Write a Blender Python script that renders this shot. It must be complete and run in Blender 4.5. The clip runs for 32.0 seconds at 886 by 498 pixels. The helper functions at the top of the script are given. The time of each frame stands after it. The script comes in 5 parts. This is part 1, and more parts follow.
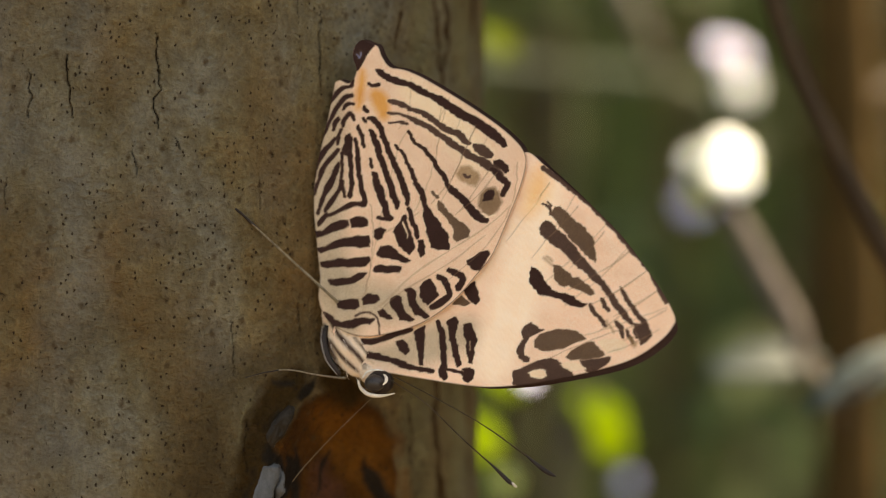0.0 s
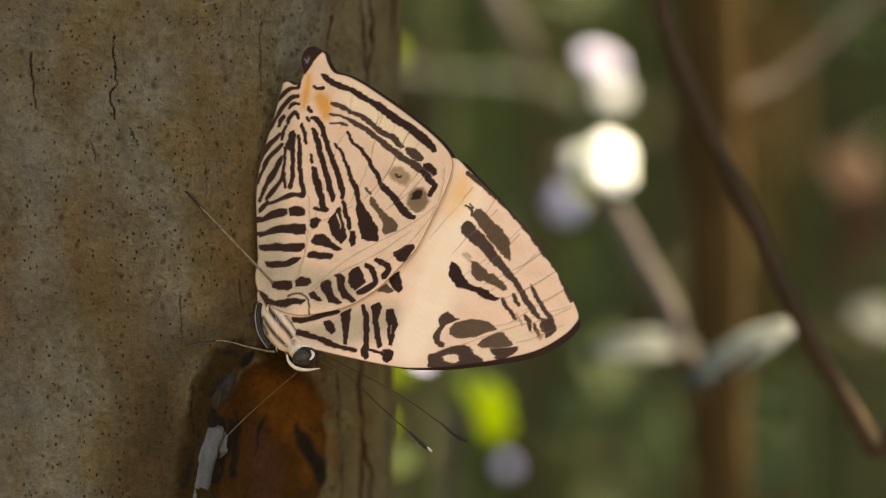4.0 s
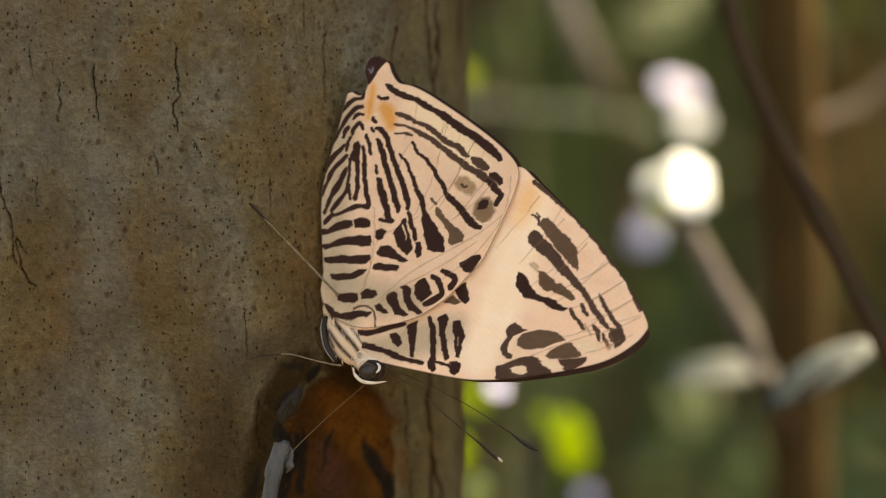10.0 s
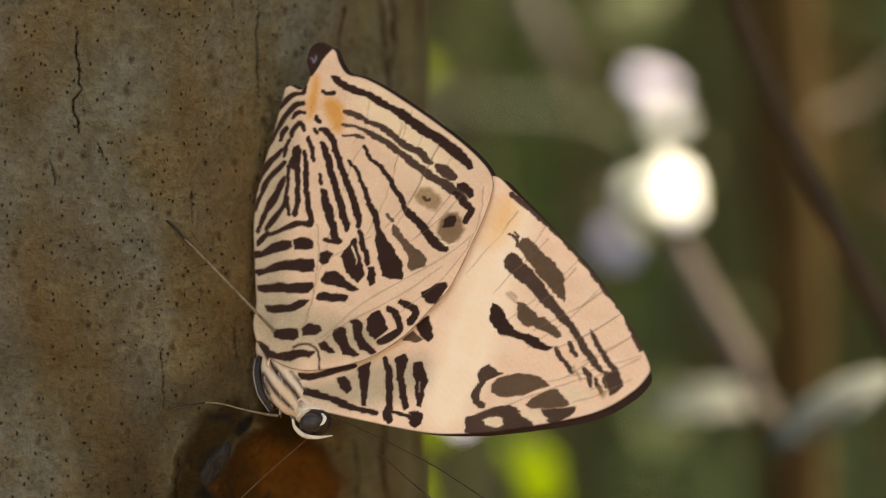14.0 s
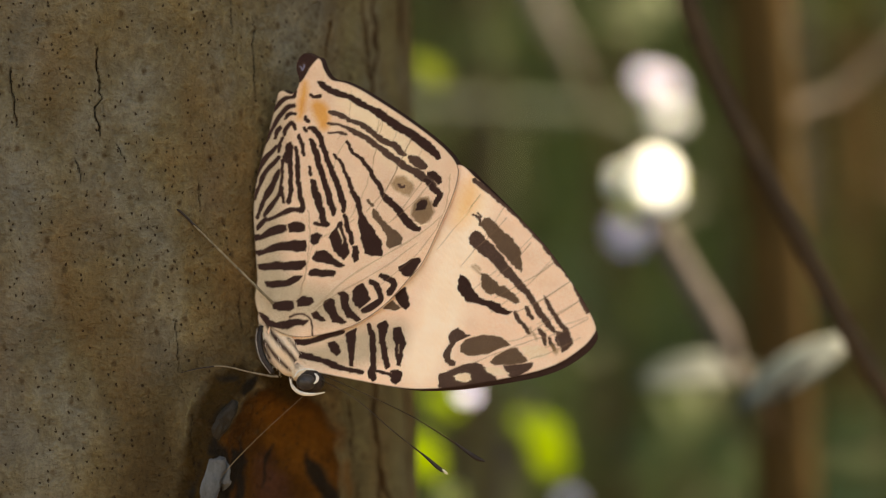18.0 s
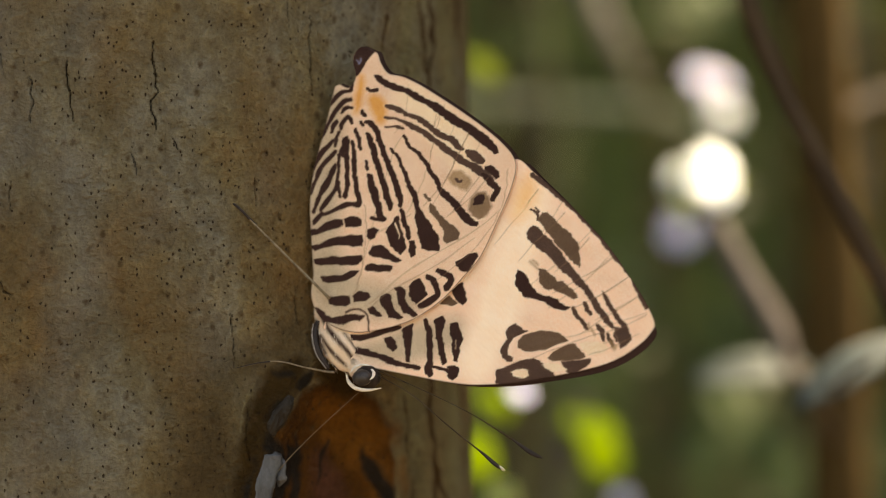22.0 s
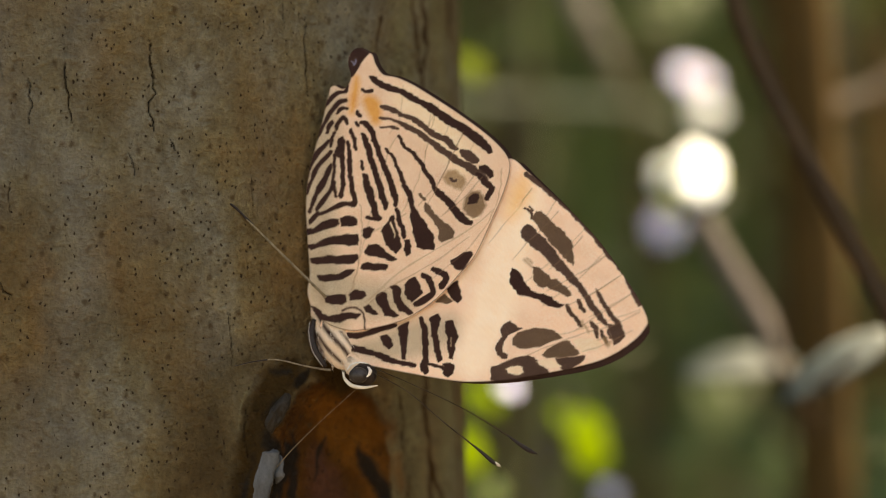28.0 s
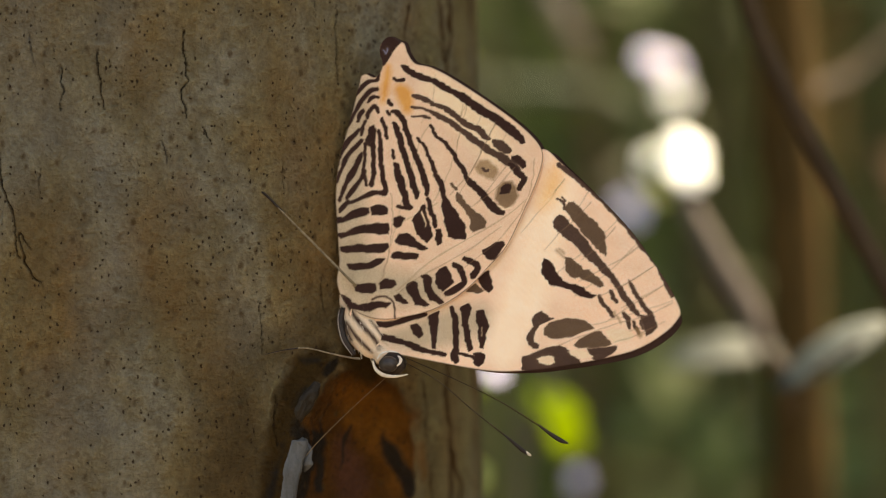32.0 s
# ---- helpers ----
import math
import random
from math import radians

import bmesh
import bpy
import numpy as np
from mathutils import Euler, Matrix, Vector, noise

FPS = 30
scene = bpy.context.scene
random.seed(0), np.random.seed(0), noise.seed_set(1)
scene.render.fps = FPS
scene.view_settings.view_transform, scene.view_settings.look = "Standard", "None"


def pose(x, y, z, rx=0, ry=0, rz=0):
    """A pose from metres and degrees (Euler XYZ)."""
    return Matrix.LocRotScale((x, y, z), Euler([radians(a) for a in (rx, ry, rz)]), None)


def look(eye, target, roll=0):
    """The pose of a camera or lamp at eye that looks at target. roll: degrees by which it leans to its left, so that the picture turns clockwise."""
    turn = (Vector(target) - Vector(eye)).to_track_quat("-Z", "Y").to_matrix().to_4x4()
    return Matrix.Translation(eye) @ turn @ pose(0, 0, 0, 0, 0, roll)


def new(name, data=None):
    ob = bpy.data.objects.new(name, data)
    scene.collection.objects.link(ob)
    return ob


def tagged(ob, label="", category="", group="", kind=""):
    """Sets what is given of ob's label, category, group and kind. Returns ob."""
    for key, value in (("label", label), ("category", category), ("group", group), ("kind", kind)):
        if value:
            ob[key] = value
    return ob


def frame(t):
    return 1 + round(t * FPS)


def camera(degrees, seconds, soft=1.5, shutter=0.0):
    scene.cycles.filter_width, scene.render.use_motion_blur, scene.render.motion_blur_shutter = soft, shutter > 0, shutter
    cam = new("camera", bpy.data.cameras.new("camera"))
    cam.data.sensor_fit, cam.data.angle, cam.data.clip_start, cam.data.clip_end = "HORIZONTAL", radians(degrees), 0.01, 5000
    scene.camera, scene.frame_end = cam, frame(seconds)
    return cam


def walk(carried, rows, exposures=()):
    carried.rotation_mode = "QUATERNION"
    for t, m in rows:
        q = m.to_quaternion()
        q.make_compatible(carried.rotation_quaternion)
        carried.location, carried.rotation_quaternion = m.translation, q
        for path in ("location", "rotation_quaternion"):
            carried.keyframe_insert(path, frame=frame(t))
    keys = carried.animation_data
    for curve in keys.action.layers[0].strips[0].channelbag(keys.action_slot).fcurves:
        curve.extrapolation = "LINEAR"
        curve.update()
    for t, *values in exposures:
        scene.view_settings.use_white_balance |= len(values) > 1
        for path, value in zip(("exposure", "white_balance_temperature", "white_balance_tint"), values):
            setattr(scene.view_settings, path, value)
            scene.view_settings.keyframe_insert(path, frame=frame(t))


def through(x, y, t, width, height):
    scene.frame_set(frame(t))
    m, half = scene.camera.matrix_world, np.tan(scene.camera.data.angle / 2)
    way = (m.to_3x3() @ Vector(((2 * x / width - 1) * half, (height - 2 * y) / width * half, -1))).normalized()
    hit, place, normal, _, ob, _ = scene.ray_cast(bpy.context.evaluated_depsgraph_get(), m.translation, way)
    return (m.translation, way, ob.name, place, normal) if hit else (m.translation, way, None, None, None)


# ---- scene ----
cam = camera(20, 32.0, soft=0.9)

# The place is laid out in millimetres round the resting butterfly; ZERO is the height of that origin.
MM = 0.001
ZERO = 1.3


def mm(x, y, z):
    return Vector((x * MM, y * MM, z * MM + ZERO))


# seconds; eye x, y, z in mm; yaw, pitch, roll in thousandths of a radian
PATH = [
    (0, 1.90, 24.86, 6.54, 17.51, -23.45, 8.84),
    (0.5, -1.24, 23.22, 9.27, 4.00, -30.43, 28.33),
    (1, -3.48, 22.94, 7.49, -5.69, -29.04, 24.76),
    (1.5, -4.32, 22.59, 8.84, -11.60, -33.37, 22.67),
    (2, -2.71, 22.90, 7.52, -14.53, -27.38, 19.46),
    (2.5, -7.48, 17.14, 5.23, -23.41, -22.14, 21.26),
    (3, -11.82, 2.69, 4.27, -47.69, -17.70, 19.17),
    (3.5, -7.84, -4.97, 3.80, -45.80, -18.32, 15.18),
    (5.5, -13.14, -1.18, 1.92, -49.88, -13.22, 6.28),
    (6, -13.31, -0.88, 2.51, -44.92, -13.91, 4.34),
    (6.5, -10.62, -0.87, 1.43, -38.89, -8.70, 3.13),
    (7, -13.18, -0.39, 1.48, -45.74, -8.67, 2.72),
    (7.5, -15.63, -0.32, 1.19, -50.40, -8.53, 5.08),
    (8, -9.39, -0.53, 0.95, -37.61, -4.77, 3.57),
    (8.5, -1.99, 0.04, 0.48, -16.89, -4.67, 0.92),
    (9, 0.79, -0.01, 0.09, 2.57, -0.27, 0.42),
    (9.5, -0.63, -1.33, -1.10, -1.20, 7.74, 5.19),
    (10, -5.61, -0.78, -2.26, -10.24, 4.24, 3.99),
    (10.5, -10.70, 0.77, -1.72, -18.71, 0.35, 4.40),
    (11, -10.00, -0.16, 0.07, -27.68, -5.98, 6.17),
    (11.5, -8.58, -0.76, -0.34, -30.48, -3.64, 0.92),
    (12, -7.26, 4.68, -1.35, -27.47, 0.81, -0.88),
    (12.5, -9.58, 20.67, -0.05, -25.12, -5.12, 0.42),
    (13, -12.38, 35.28, 1.36, -36.02, -3.98, 0.56),
    (13.5, -9.60, 50.09, 2.23, -32.62, -3.85, 2.83),
    (14, -6.21, 51.93, 0.91, -31.36, 3.08, 2.48),
    (14.5, -2.10, 51.69, 1.34, -16.03, 4.93, -1.94),
    (16.5, 4.32, 42.15, -0.20, 5.73, 2.36, -6.13),
    (17, 1.86, 27.28, -0.70, 11.14, 7.07, -8.14),
    (17.5, -3.15, 14.69, -1.42, -6.73, 7.19, -10.53),
    (18, 3.48, 12.76, -2.10, -4.19, 4.86, -18.75),
    (18.5, 10.82, 13.05, -3.42, 11.94, 3.29, -22.07),
    (19, 13.36, 15.11, -4.76, 22.09, 5.97, -19.08),
    (19.5, 9.76, 15.41, -5.51, 19.87, 6.19, -20.76),
    (20, 4.07, 15.75, -3.51, 10.45, 6.26, -19.77),
    (20.5, 7.79, 15.16, -4.01, 15.20, 8.53, -18.73),
    (21, 7.55, 15.51, -4.61, 15.75, 6.85, -19.08),
    (21.5, 4.87, 14.42, -3.67, 15.54, 7.78, -17.68),
    (22, 2.17, 14.79, -2.88, 14.13, 5.99, -16.58),
    (22.5, 1.19, 14.40, -2.94, 6.80, 4.01, -13.74),
    (23, 0.99, 14.97, -3.01, -0.76, 4.65, -19.13),
    (23.5, 2.70, 14.51, -2.13, 3.44, -1.01, -23.51),
    (24, 6.58, 13.48, -1.32, 7.41, 0.44, -22.01),
    (24.5, 8.26, 13.23, -1.76, 20.23, 1.00, -21.67),
    (25, 0.64, 14.57, -2.28, 9.93, 3.55, -19.21),
    (25.5, -6.50, 14.10, -1.05, -5.02, 1.24, -16.80),
    (27.5, 1.49, 11.45, -3.23, 11.60, 4.83, -18.31),
    (28, 0.21, 11.31, -2.39, 5.30, 3.70, -21.18),
    (28.5, -4.25, 11.59, -1.67, -2.55, -6.01, -18.92),
    (29, -3.35, 10.84, -0.85, -6.22, 1.89, -19.80),
    (29.5, 0.90, 10.40, -1.35, 0.48, -2.36, -20.11),
    (30, 1.31, 11.45, -1.81, 8.48, -3.46, -19.52),
    (30.5, -0.21, 10.82, -1.29, 4.98, -1.70, -19.49),
    (31, -3.69, 11.11, -0.79, -2.68, -5.47, -19.01),
    (31.5, -9.49, 11.36, -1.99, -15.29, -4.43, -17.73),
    (32, -15.13, 11.13, -0.40, -34.48, -7.03, -13.74),
]


def view(x, y, z, yaw, pitch, roll):
    eye, a, b = mm(x, y, z), yaw / 1000, pitch / 1000
    ahead = Vector((-math.sin(a) * math.cos(b), math.cos(a) * math.cos(b), math.sin(b)))
    return look(eye, eye + ahead, math.degrees(roll / 1000))


walk(cam, [(t, view(*row)) for t, *row in PATH], exposures=[(0.0, 2.05, 10400, 14.0), (14.5, 2.05, 10400, 14.0), (17.0, 2.05, 10700, 14.0), (32.0, 2.05, 10600, 14.0)])

# ---- light ----
SUN_TOWARD = Vector((0.5, 0.2, 0.85)).normalized()
world = bpy.data.worlds.new("sky")
scene.world = world
world.use_nodes = True
wn, wl = world.node_tree.nodes, world.node_tree.links
sky = wn.new("ShaderNodeTexSky")
sky.sky_type, sky.sun_disc = "NISHITA", False
sky.sun_elevation = math.asin(SUN_TOWARD.z)
sky.sun_rotation = math.atan2(SUN_TOWARD.x, SUN_TOWARD.y)
wl.new(sky.outputs[0], wn["Background"].inputs[0])
wn["Background"].inputs[1].default_value = 0.12
sun = new("sun", bpy.data.lights.new("sun", "SUN"))
sun.data.energy, sun.data.angle, sun.data.color = 5.0, radians(0.5), (1.0, 0.95, 0.86)
sun.matrix_world = look(SUN_TOWARD * 20, (0, 0, 0))

# ---- materials ----


def material(name):
    m = bpy.data.materials.new(name)
    m.use_nodes = True
    n = m.node_tree.nodes
    return m, n, m.node_tree.links, n["Principled BSDF"]


def noise_node(n, l, scale, detail=4.0, rough=0.6, stretch=None):
    c = n.new("ShaderNodeTexCoord")
    t = n.new("ShaderNodeTexNoise")
    t.inputs["Scale"].default_value, t.inputs["Detail"].default_value, t.inputs["Roughness"].default_value = scale, detail, rough
    if stretch:
        mp = n.new("ShaderNodeMapping")
        mp.inputs["Scale"].default_value = stretch
        l.new(c.outputs["Object"], mp.inputs[0])
        l.new(mp.outputs[0], t.inputs["Vector"])
    else:
        l.new(c.outputs["Object"], t.inputs["Vector"])
    return t


def ramp(n, l, source, stops):
    r = n.new("ShaderNodeValToRGB")
    e = r.color_ramp.elements
    while len(e) < len(stops):
        e.new(0.5)
    for k, (at, col) in zip(e, stops):
        k.position, k.color = at, (*col, 1) if len(col) == 3 else col
    l.new(source, r.inputs[0])
    return r


def mix(n, l, kind, fac, a, b):
    m = n.new("ShaderNodeMix")
    m.data_type, m.blend_type = "RGBA", kind
    for k, v in ((0, fac), (6, a), (7, b)):
        if isinstance(v, (int, float)):
            m.inputs[k].default_value = v
        elif isinstance(v, tuple):
            m.inputs[k].default_value = (*v, 1)
        else:
            l.new(v, m.inputs[k])
    return m.outputs[2]


def bump(n, l, p, height, strength, distance):
    b = n.new("ShaderNodeBump")
    b.inputs["Strength"].default_value, b.inputs["Distance"].default_value = strength, distance
    l.new(height, b.inputs["Height"])
    l.new(b.outputs[0], p.inputs["Normal"])


def mottled(name, a, b, scale, rough=0.7, bumpy=0.3, dist=0.001, stretch=None, through=0.0, spec=0.3):
    m, n, l, p = material(name)
    t = noise_node(n, l, scale, stretch=stretch)
    r = ramp(n, l, t.outputs[0], [(0.32, a), (0.68, b)])
    f = noise_node(n, l, scale * 7, 3, 0.7)
    c = mix(n, l, "OVERLAY", 0.35, r.outputs[0], f.outputs[0])
    l.new(c, p.inputs["Base Color"])
    p.inputs["Roughness"].default_value, p.inputs["Specular IOR Level"].default_value = rough, spec
    if bumpy:
        bump(n, l, p, f.outputs[0], bumpy, dist)
    if through:
        tr, mx = n.new("ShaderNodeBsdfTranslucent"), n.new("ShaderNodeMixShader")
        l.new(c, tr.inputs[0])
        mx.inputs[0].default_value = through
        l.new(p.outputs[0], mx.inputs[1])
        l.new(tr.outputs[0], mx.inputs[2])
        l.new(mx.outputs[0], n["Material Output"].inputs[0])
    return m


def wing_material():
    m, n, l, p = material("wing_scales")
    a = n.new("ShaderNodeAttribute")
    a.attribute_name = "pigment"
    f = noise_node(n, l, 9000, 2, 0.6)
    g = noise_node(n, l, 500, 3, 0.5)
    c = mix(n, l, "OVERLAY", 0.45, a.outputs["Color"], f.outputs[0])
    c = mix(n, l, "SOFT_LIGHT", 0.3, c, g.outputs[0])
    l.new(c, p.inputs["Base Color"])
    p.inputs["Roughness"].default_value, p.inputs["Specular IOR Level"].default_value = 0.8, 0.12
    p.inputs["Sheen Weight"].default_value = 0.05
    bump(n, l, p, f.outputs[0], 0.25, 0.00006)
    tr, mx = n.new("ShaderNodeBsdfTranslucent"), n.new("ShaderNodeMixShader")
    l.new(c, tr.inputs[0])
    mx.inputs[0].default_value = 0.12
    l.new(p.outputs[0], mx.inputs[1])
    l.new(tr.outputs[0], mx.inputs[2])
    l.new(mx.outputs[0], n["Material Output"].inputs[0])
    return m


def bark_material():
    m, n, l, p = material("bark")
    a = n.new("ShaderNodeAttribute")
    a.attribute_name = "pigment"
    cloud = noise_node(n, l, 85, 5, 0.62, stretch=(1, 1, 0.6))
    c1 = ramp(n, l, cloud.outputs[0], [(0.34, (0.134, 0.088, 0.04)), (0.5, (0.137, 0.111, 0.062)), (0.64, (0.148, 0.136, 0.102))])
    lichen = noise_node(n, l, 170, 5, 0.65)
    c = mix(n, l, "OVERLAY", 0.5, c1.outputs[0], lichen.outputs[0])
    hue = noise_node(n, l, 75, 4, 0.6, stretch=(1, 1, 0.7))
    cast = ramp(n, l, hue.outputs[0], [(0.36, (0.58, 0.52, 0.43)), (0.5, (0.53, 0.52, 0.5)), (0.64, (0.53, 0.54, 0.55))])
    c = mix(n, l, "OVERLAY", 0.7, c, cast.outputs[0])
    grit = noise_node(n, l, 620, 5, 0.7)
    rub = ramp(n, l, grit.outputs[0], [(0.32, (0.22, 0.2, 0.18)), (0.68, (0.8, 0.81, 0.83))])
    c = mix(n, l, "OVERLAY", 0.36, c, rub.outputs[0])
    grain = noise_node(n, l, 1500, 4, 0.7)
    sharp = ramp(n, l, grain.outputs[0], [(0.3, (0.12, 0.12, 0.12)), (0.7, (0.88, 0.88, 0.88))])
    c = mix(n, l, "OVERLAY", 0.26, c, sharp.outputs[0])
    fleck = noise_node(n, l, 2600, 2, 0.5)
    light = ramp(n, l, fleck.outputs[0], [(0.66, (0, 0, 0)), (0.78, (0.4, 0.4, 0.4))])
    c = mix(n, l, "MIX", light.outputs[0], c, (0.2, 0.17, 0.12))
    tone = mix(n, l, "OVERLAY", 0.7, a.outputs["Color"], lichen.outputs[0])
    tone = mix(n, l, "OVERLAY", 0.5, tone, grain.outputs[0])
    c = mix(n, l, "MIX", a.outputs["Alpha"], c, tone)
    # pores: small dark pits, thick in some patches
    v = n.new("ShaderNodeTexVoronoi")
    v.inputs["Scale"].default_value = 1350
    tc = n.new("ShaderNodeTexCoord")
    mp = n.new("ShaderNodeMapping")
    mp.inputs["Scale"].default_value = (1, 1, 0.75)
    l.new(tc.outputs["Object"], mp.inputs[0])
    wob = noise_node(n, l, 2200, 3)
    va = n.new("ShaderNodeVectorMath")
    va.operation = "MULTIPLY_ADD"
    va.inputs[1].default_value = (0.0005, 0.0005, 0.0005)
    l.new(wob.outputs[1], va.inputs[0])
    l.new(mp.outputs[0], va.inputs[2])
    l.new(va.outputs[0], v.inputs["Vector"])
    dot = ramp(n, l, v.outputs["Distance"], [(0.12, (0.9, 0.9, 0.9)), (0.22, (0, 0, 0))])
    sel = n.new("ShaderNodeSeparateColor")
    l.new(v.outputs["Color"], sel.inputs[0])
    where = noise_node(n, l, 110, 3)
    pick = n.new("ShaderNodeMath")
    pick.operation = "MULTIPLY_ADD"
    pick.inputs[1].default_value, pick.inputs[2].default_value = 3.0, -0.88
    l.new(where.outputs[0], pick.inputs[0])
    less = n.new("ShaderNodeMath")
    less.operation = "LESS_THAN"
    l.new(sel.outputs[0], less.inputs[0])
    l.new(pick.outputs[0], less.inputs[1])
    pit = n.new("ShaderNodeMath")
    pit.operation = "MULTIPLY"
    l.new(dot.outputs[0], pit.inputs[0])
    l.new(less.outputs[0], pit.inputs[1])
    big = n.new("ShaderNodeTexVoronoi")
    big.inputs["Scale"].default_value = 480
    l.new(va.outputs[0], big.inputs["Vector"])
    spot = ramp(n, l, big.outputs["Distance"], [(0.08, (0.7, 0.7, 0.7)), (0.22, (0, 0, 0))])
    c = mix(n, l, "MIX", spot.outputs[0], c, (0.055, 0.032, 0.013))
    c = mix(n, l, "MIX", pit.outputs[0], c, (0.028, 0.016, 0.008))
    l.new(c, p.inputs["Base Color"])
    p.inputs["Roughness"].default_value, p.inputs["Specular IOR Level"].default_value = 0.88, 0.08
    h = n.new("ShaderNodeMath")
    h.operation = "MULTIPLY_ADD"
    h.inputs[1].default_value = -0.8
    l.new(pit.outputs[0], h.inputs[0])
    l.new(grain.outputs[0], h.inputs[2])
    lump = n.new("ShaderNodeMath")
    lump.operation = "MULTIPLY_ADD"
    lump.inputs[1].default_value = 2.2
    l.new(lichen.outputs[0], lump.inputs[0])
    l.new(h.outputs[0], lump.inputs[2])
    knob = n.new("ShaderNodeMath")
    knob.operation = "MULTIPLY_ADD"
    knob.inputs[1].default_value = 2.4
    l.new(grit.outputs[0], knob.inputs[0])
    l.new(lump.outputs[0], knob.inputs[2])
    bump(n, l, p, knob.outputs[0], 1.0, 0.00072)
    return m


WING, BARK = wing_material(), bark_material()
FUR = mottled("cream_fur", (0.62, 0.52, 0.42), (0.8, 0.72, 0.62), 1500, 0.9, 0.6, 0.0002)
BLACK = mottled("black_chitin", (0.012, 0.009, 0.008), (0.032, 0.022, 0.019), 2500, 0.5, 0.2, 0.0001, spec=0.2)
TONGUE = mottled("tan_tongue", (0.1, 0.068, 0.035), (0.19, 0.135, 0.08), 900, 0.7, 0.2, 0.0001)
PALE_LEG = mottled("pale_leg", (0.1, 0.078, 0.05), (0.24, 0.195, 0.135), 1500, 0.7, 0.2, 0.0001)
EYE = mottled("eye", (0.016, 0.012, 0.011), (0.05, 0.04, 0.036), 1400, 0.42, 0.0, spec=0.35)
WHITE = mottled("white_scales", (0.6, 0.56, 0.52), (0.78, 0.74, 0.7), 2000, 0.8, 0.2, 0.0001)
GREY_SCALES = mottled("grey_scales", (0.25, 0.22, 0.2), (0.42, 0.38, 0.34), 2000, 0.8, 0.2, 0.0001)
FEELER = mottled("banded_feeler", (0.006, 0.004, 0.003), (0.085, 0.062, 0.04), 2600, 0.7, 0.0, spec=0.08)
RESIN = mottled("dried_resin", (0.036, 0.039, 0.042), (0.092, 0.098, 0.104), 420, 0.5, 0.25, 0.0003, stretch=(1, 1, 0.25), spec=0.25)
SMEAR = mottled("dark_resin", (0.012, 0.009, 0.006), (0.034, 0.028, 0.022), 300, 0.42, 0.5, 0.0005, stretch=(1, 1, 0.4), spec=0.12)
STEM = mottled("dark_stem", (0.026, 0.0155, 0.0075), (0.054, 0.033, 0.0155), 90, 0.8, 0.5, 0.001)
TWIG = mottled("grey_twig", (0.058, 0.051, 0.047), (0.105, 0.092, 0.084), 60, 0.8, 0.5, 0.001)
GREEN_STEM = mottled("green_stem", (0.034, 0.042, 0.016), (0.075, 0.085, 0.034), 40, 0.7, 0.3, 0.001)
PALE_TWIG = mottled("pale_twig", (0.12, 0.11, 0.1), (0.19, 0.175, 0.165), 60, 0.8, 0.5, 0.001)
LIGHT_TWIG = mottled("lichened_twig", (0.07, 0.092, 0.068), (0.12, 0.145, 0.11), 60, 0.8, 0.5, 0.001)
PALE_LEAF = mottled("pale_leaf", (0.046, 0.069, 0.07), (0.076, 0.104, 0.104), 40, 0.6, 0.2, 0.001, through=0.25)
MID_LEAF = mottled("mid_green_leaf", (0.045, 0.08, 0.025), (0.095, 0.135, 0.045), 40, 0.5, 0.2, 0.001, through=0.3)
STAMEN = mottled("yellow_stamens", (0.6, 0.44, 0.16), (0.8, 0.62, 0.28), 300, 0.7, 0.2, 0.001)
COOL_PETAL = mottled("cool_white_petal", (0.52, 0.565, 0.86), (0.64, 0.685, 0.95), 60, 0.6, 0.1, 0.001, through=0.15)
CREAM_PETAL = mottled("cream_petal", (0.5, 0.6, 0.16), (0.68, 0.76, 0.3), 60, 0.6, 0.1, 0.001, through=0.15)
RUST_LEAF = mottled("rust_leaf", (0.04, 0.014, 0.005), (0.085, 0.034, 0.013), 60, 0.8, 0.2, 0.001, through=0.2)
OLIVE_LEAF = mottled("olive_leaf", (0.05, 0.078, 0.004), (0.08, 0.112, 0.006), 40, 0.8, 0.2, 0.001, through=0.3, spec=0.05)
LIME_LEAF = mottled("lime_leaf", (0.1, 0.18, 0.003), (0.165, 0.255, 0.004), 40, 0.8, 0.2, 0.001, through=0.5, spec=0.05)
GREEN_LEAF = mottled("green_leaf", (0.024, 0.05, 0.016), (0.078, 0.112, 0.034), 30, 0.5, 0.2, 0.001, through=0.3)


def vary(m, amount):
    """Lets each loose piece differ in tone."""
    n, l = m.node_tree.nodes, m.node_tree.links
    p = n["Principled BSDF"]
    link = p.inputs["Base Color"].links[0]
    g = n.new("ShaderNodeNewGeometry")
    h = n.new("ShaderNodeHueSaturation")
    mr = n.new("ShaderNodeMapRange")
    mr.inputs[3].default_value, mr.inputs[4].default_value = 1 - amount, 1 + amount
    l.new(g.outputs["Random Per Island"], mr.inputs[0])
    l.new(mr.outputs[0], h.inputs["Value"])
    l.new(link.from_socket, h.inputs["Color"])
    l.new(h.outputs[0], p.inputs["Base Color"])


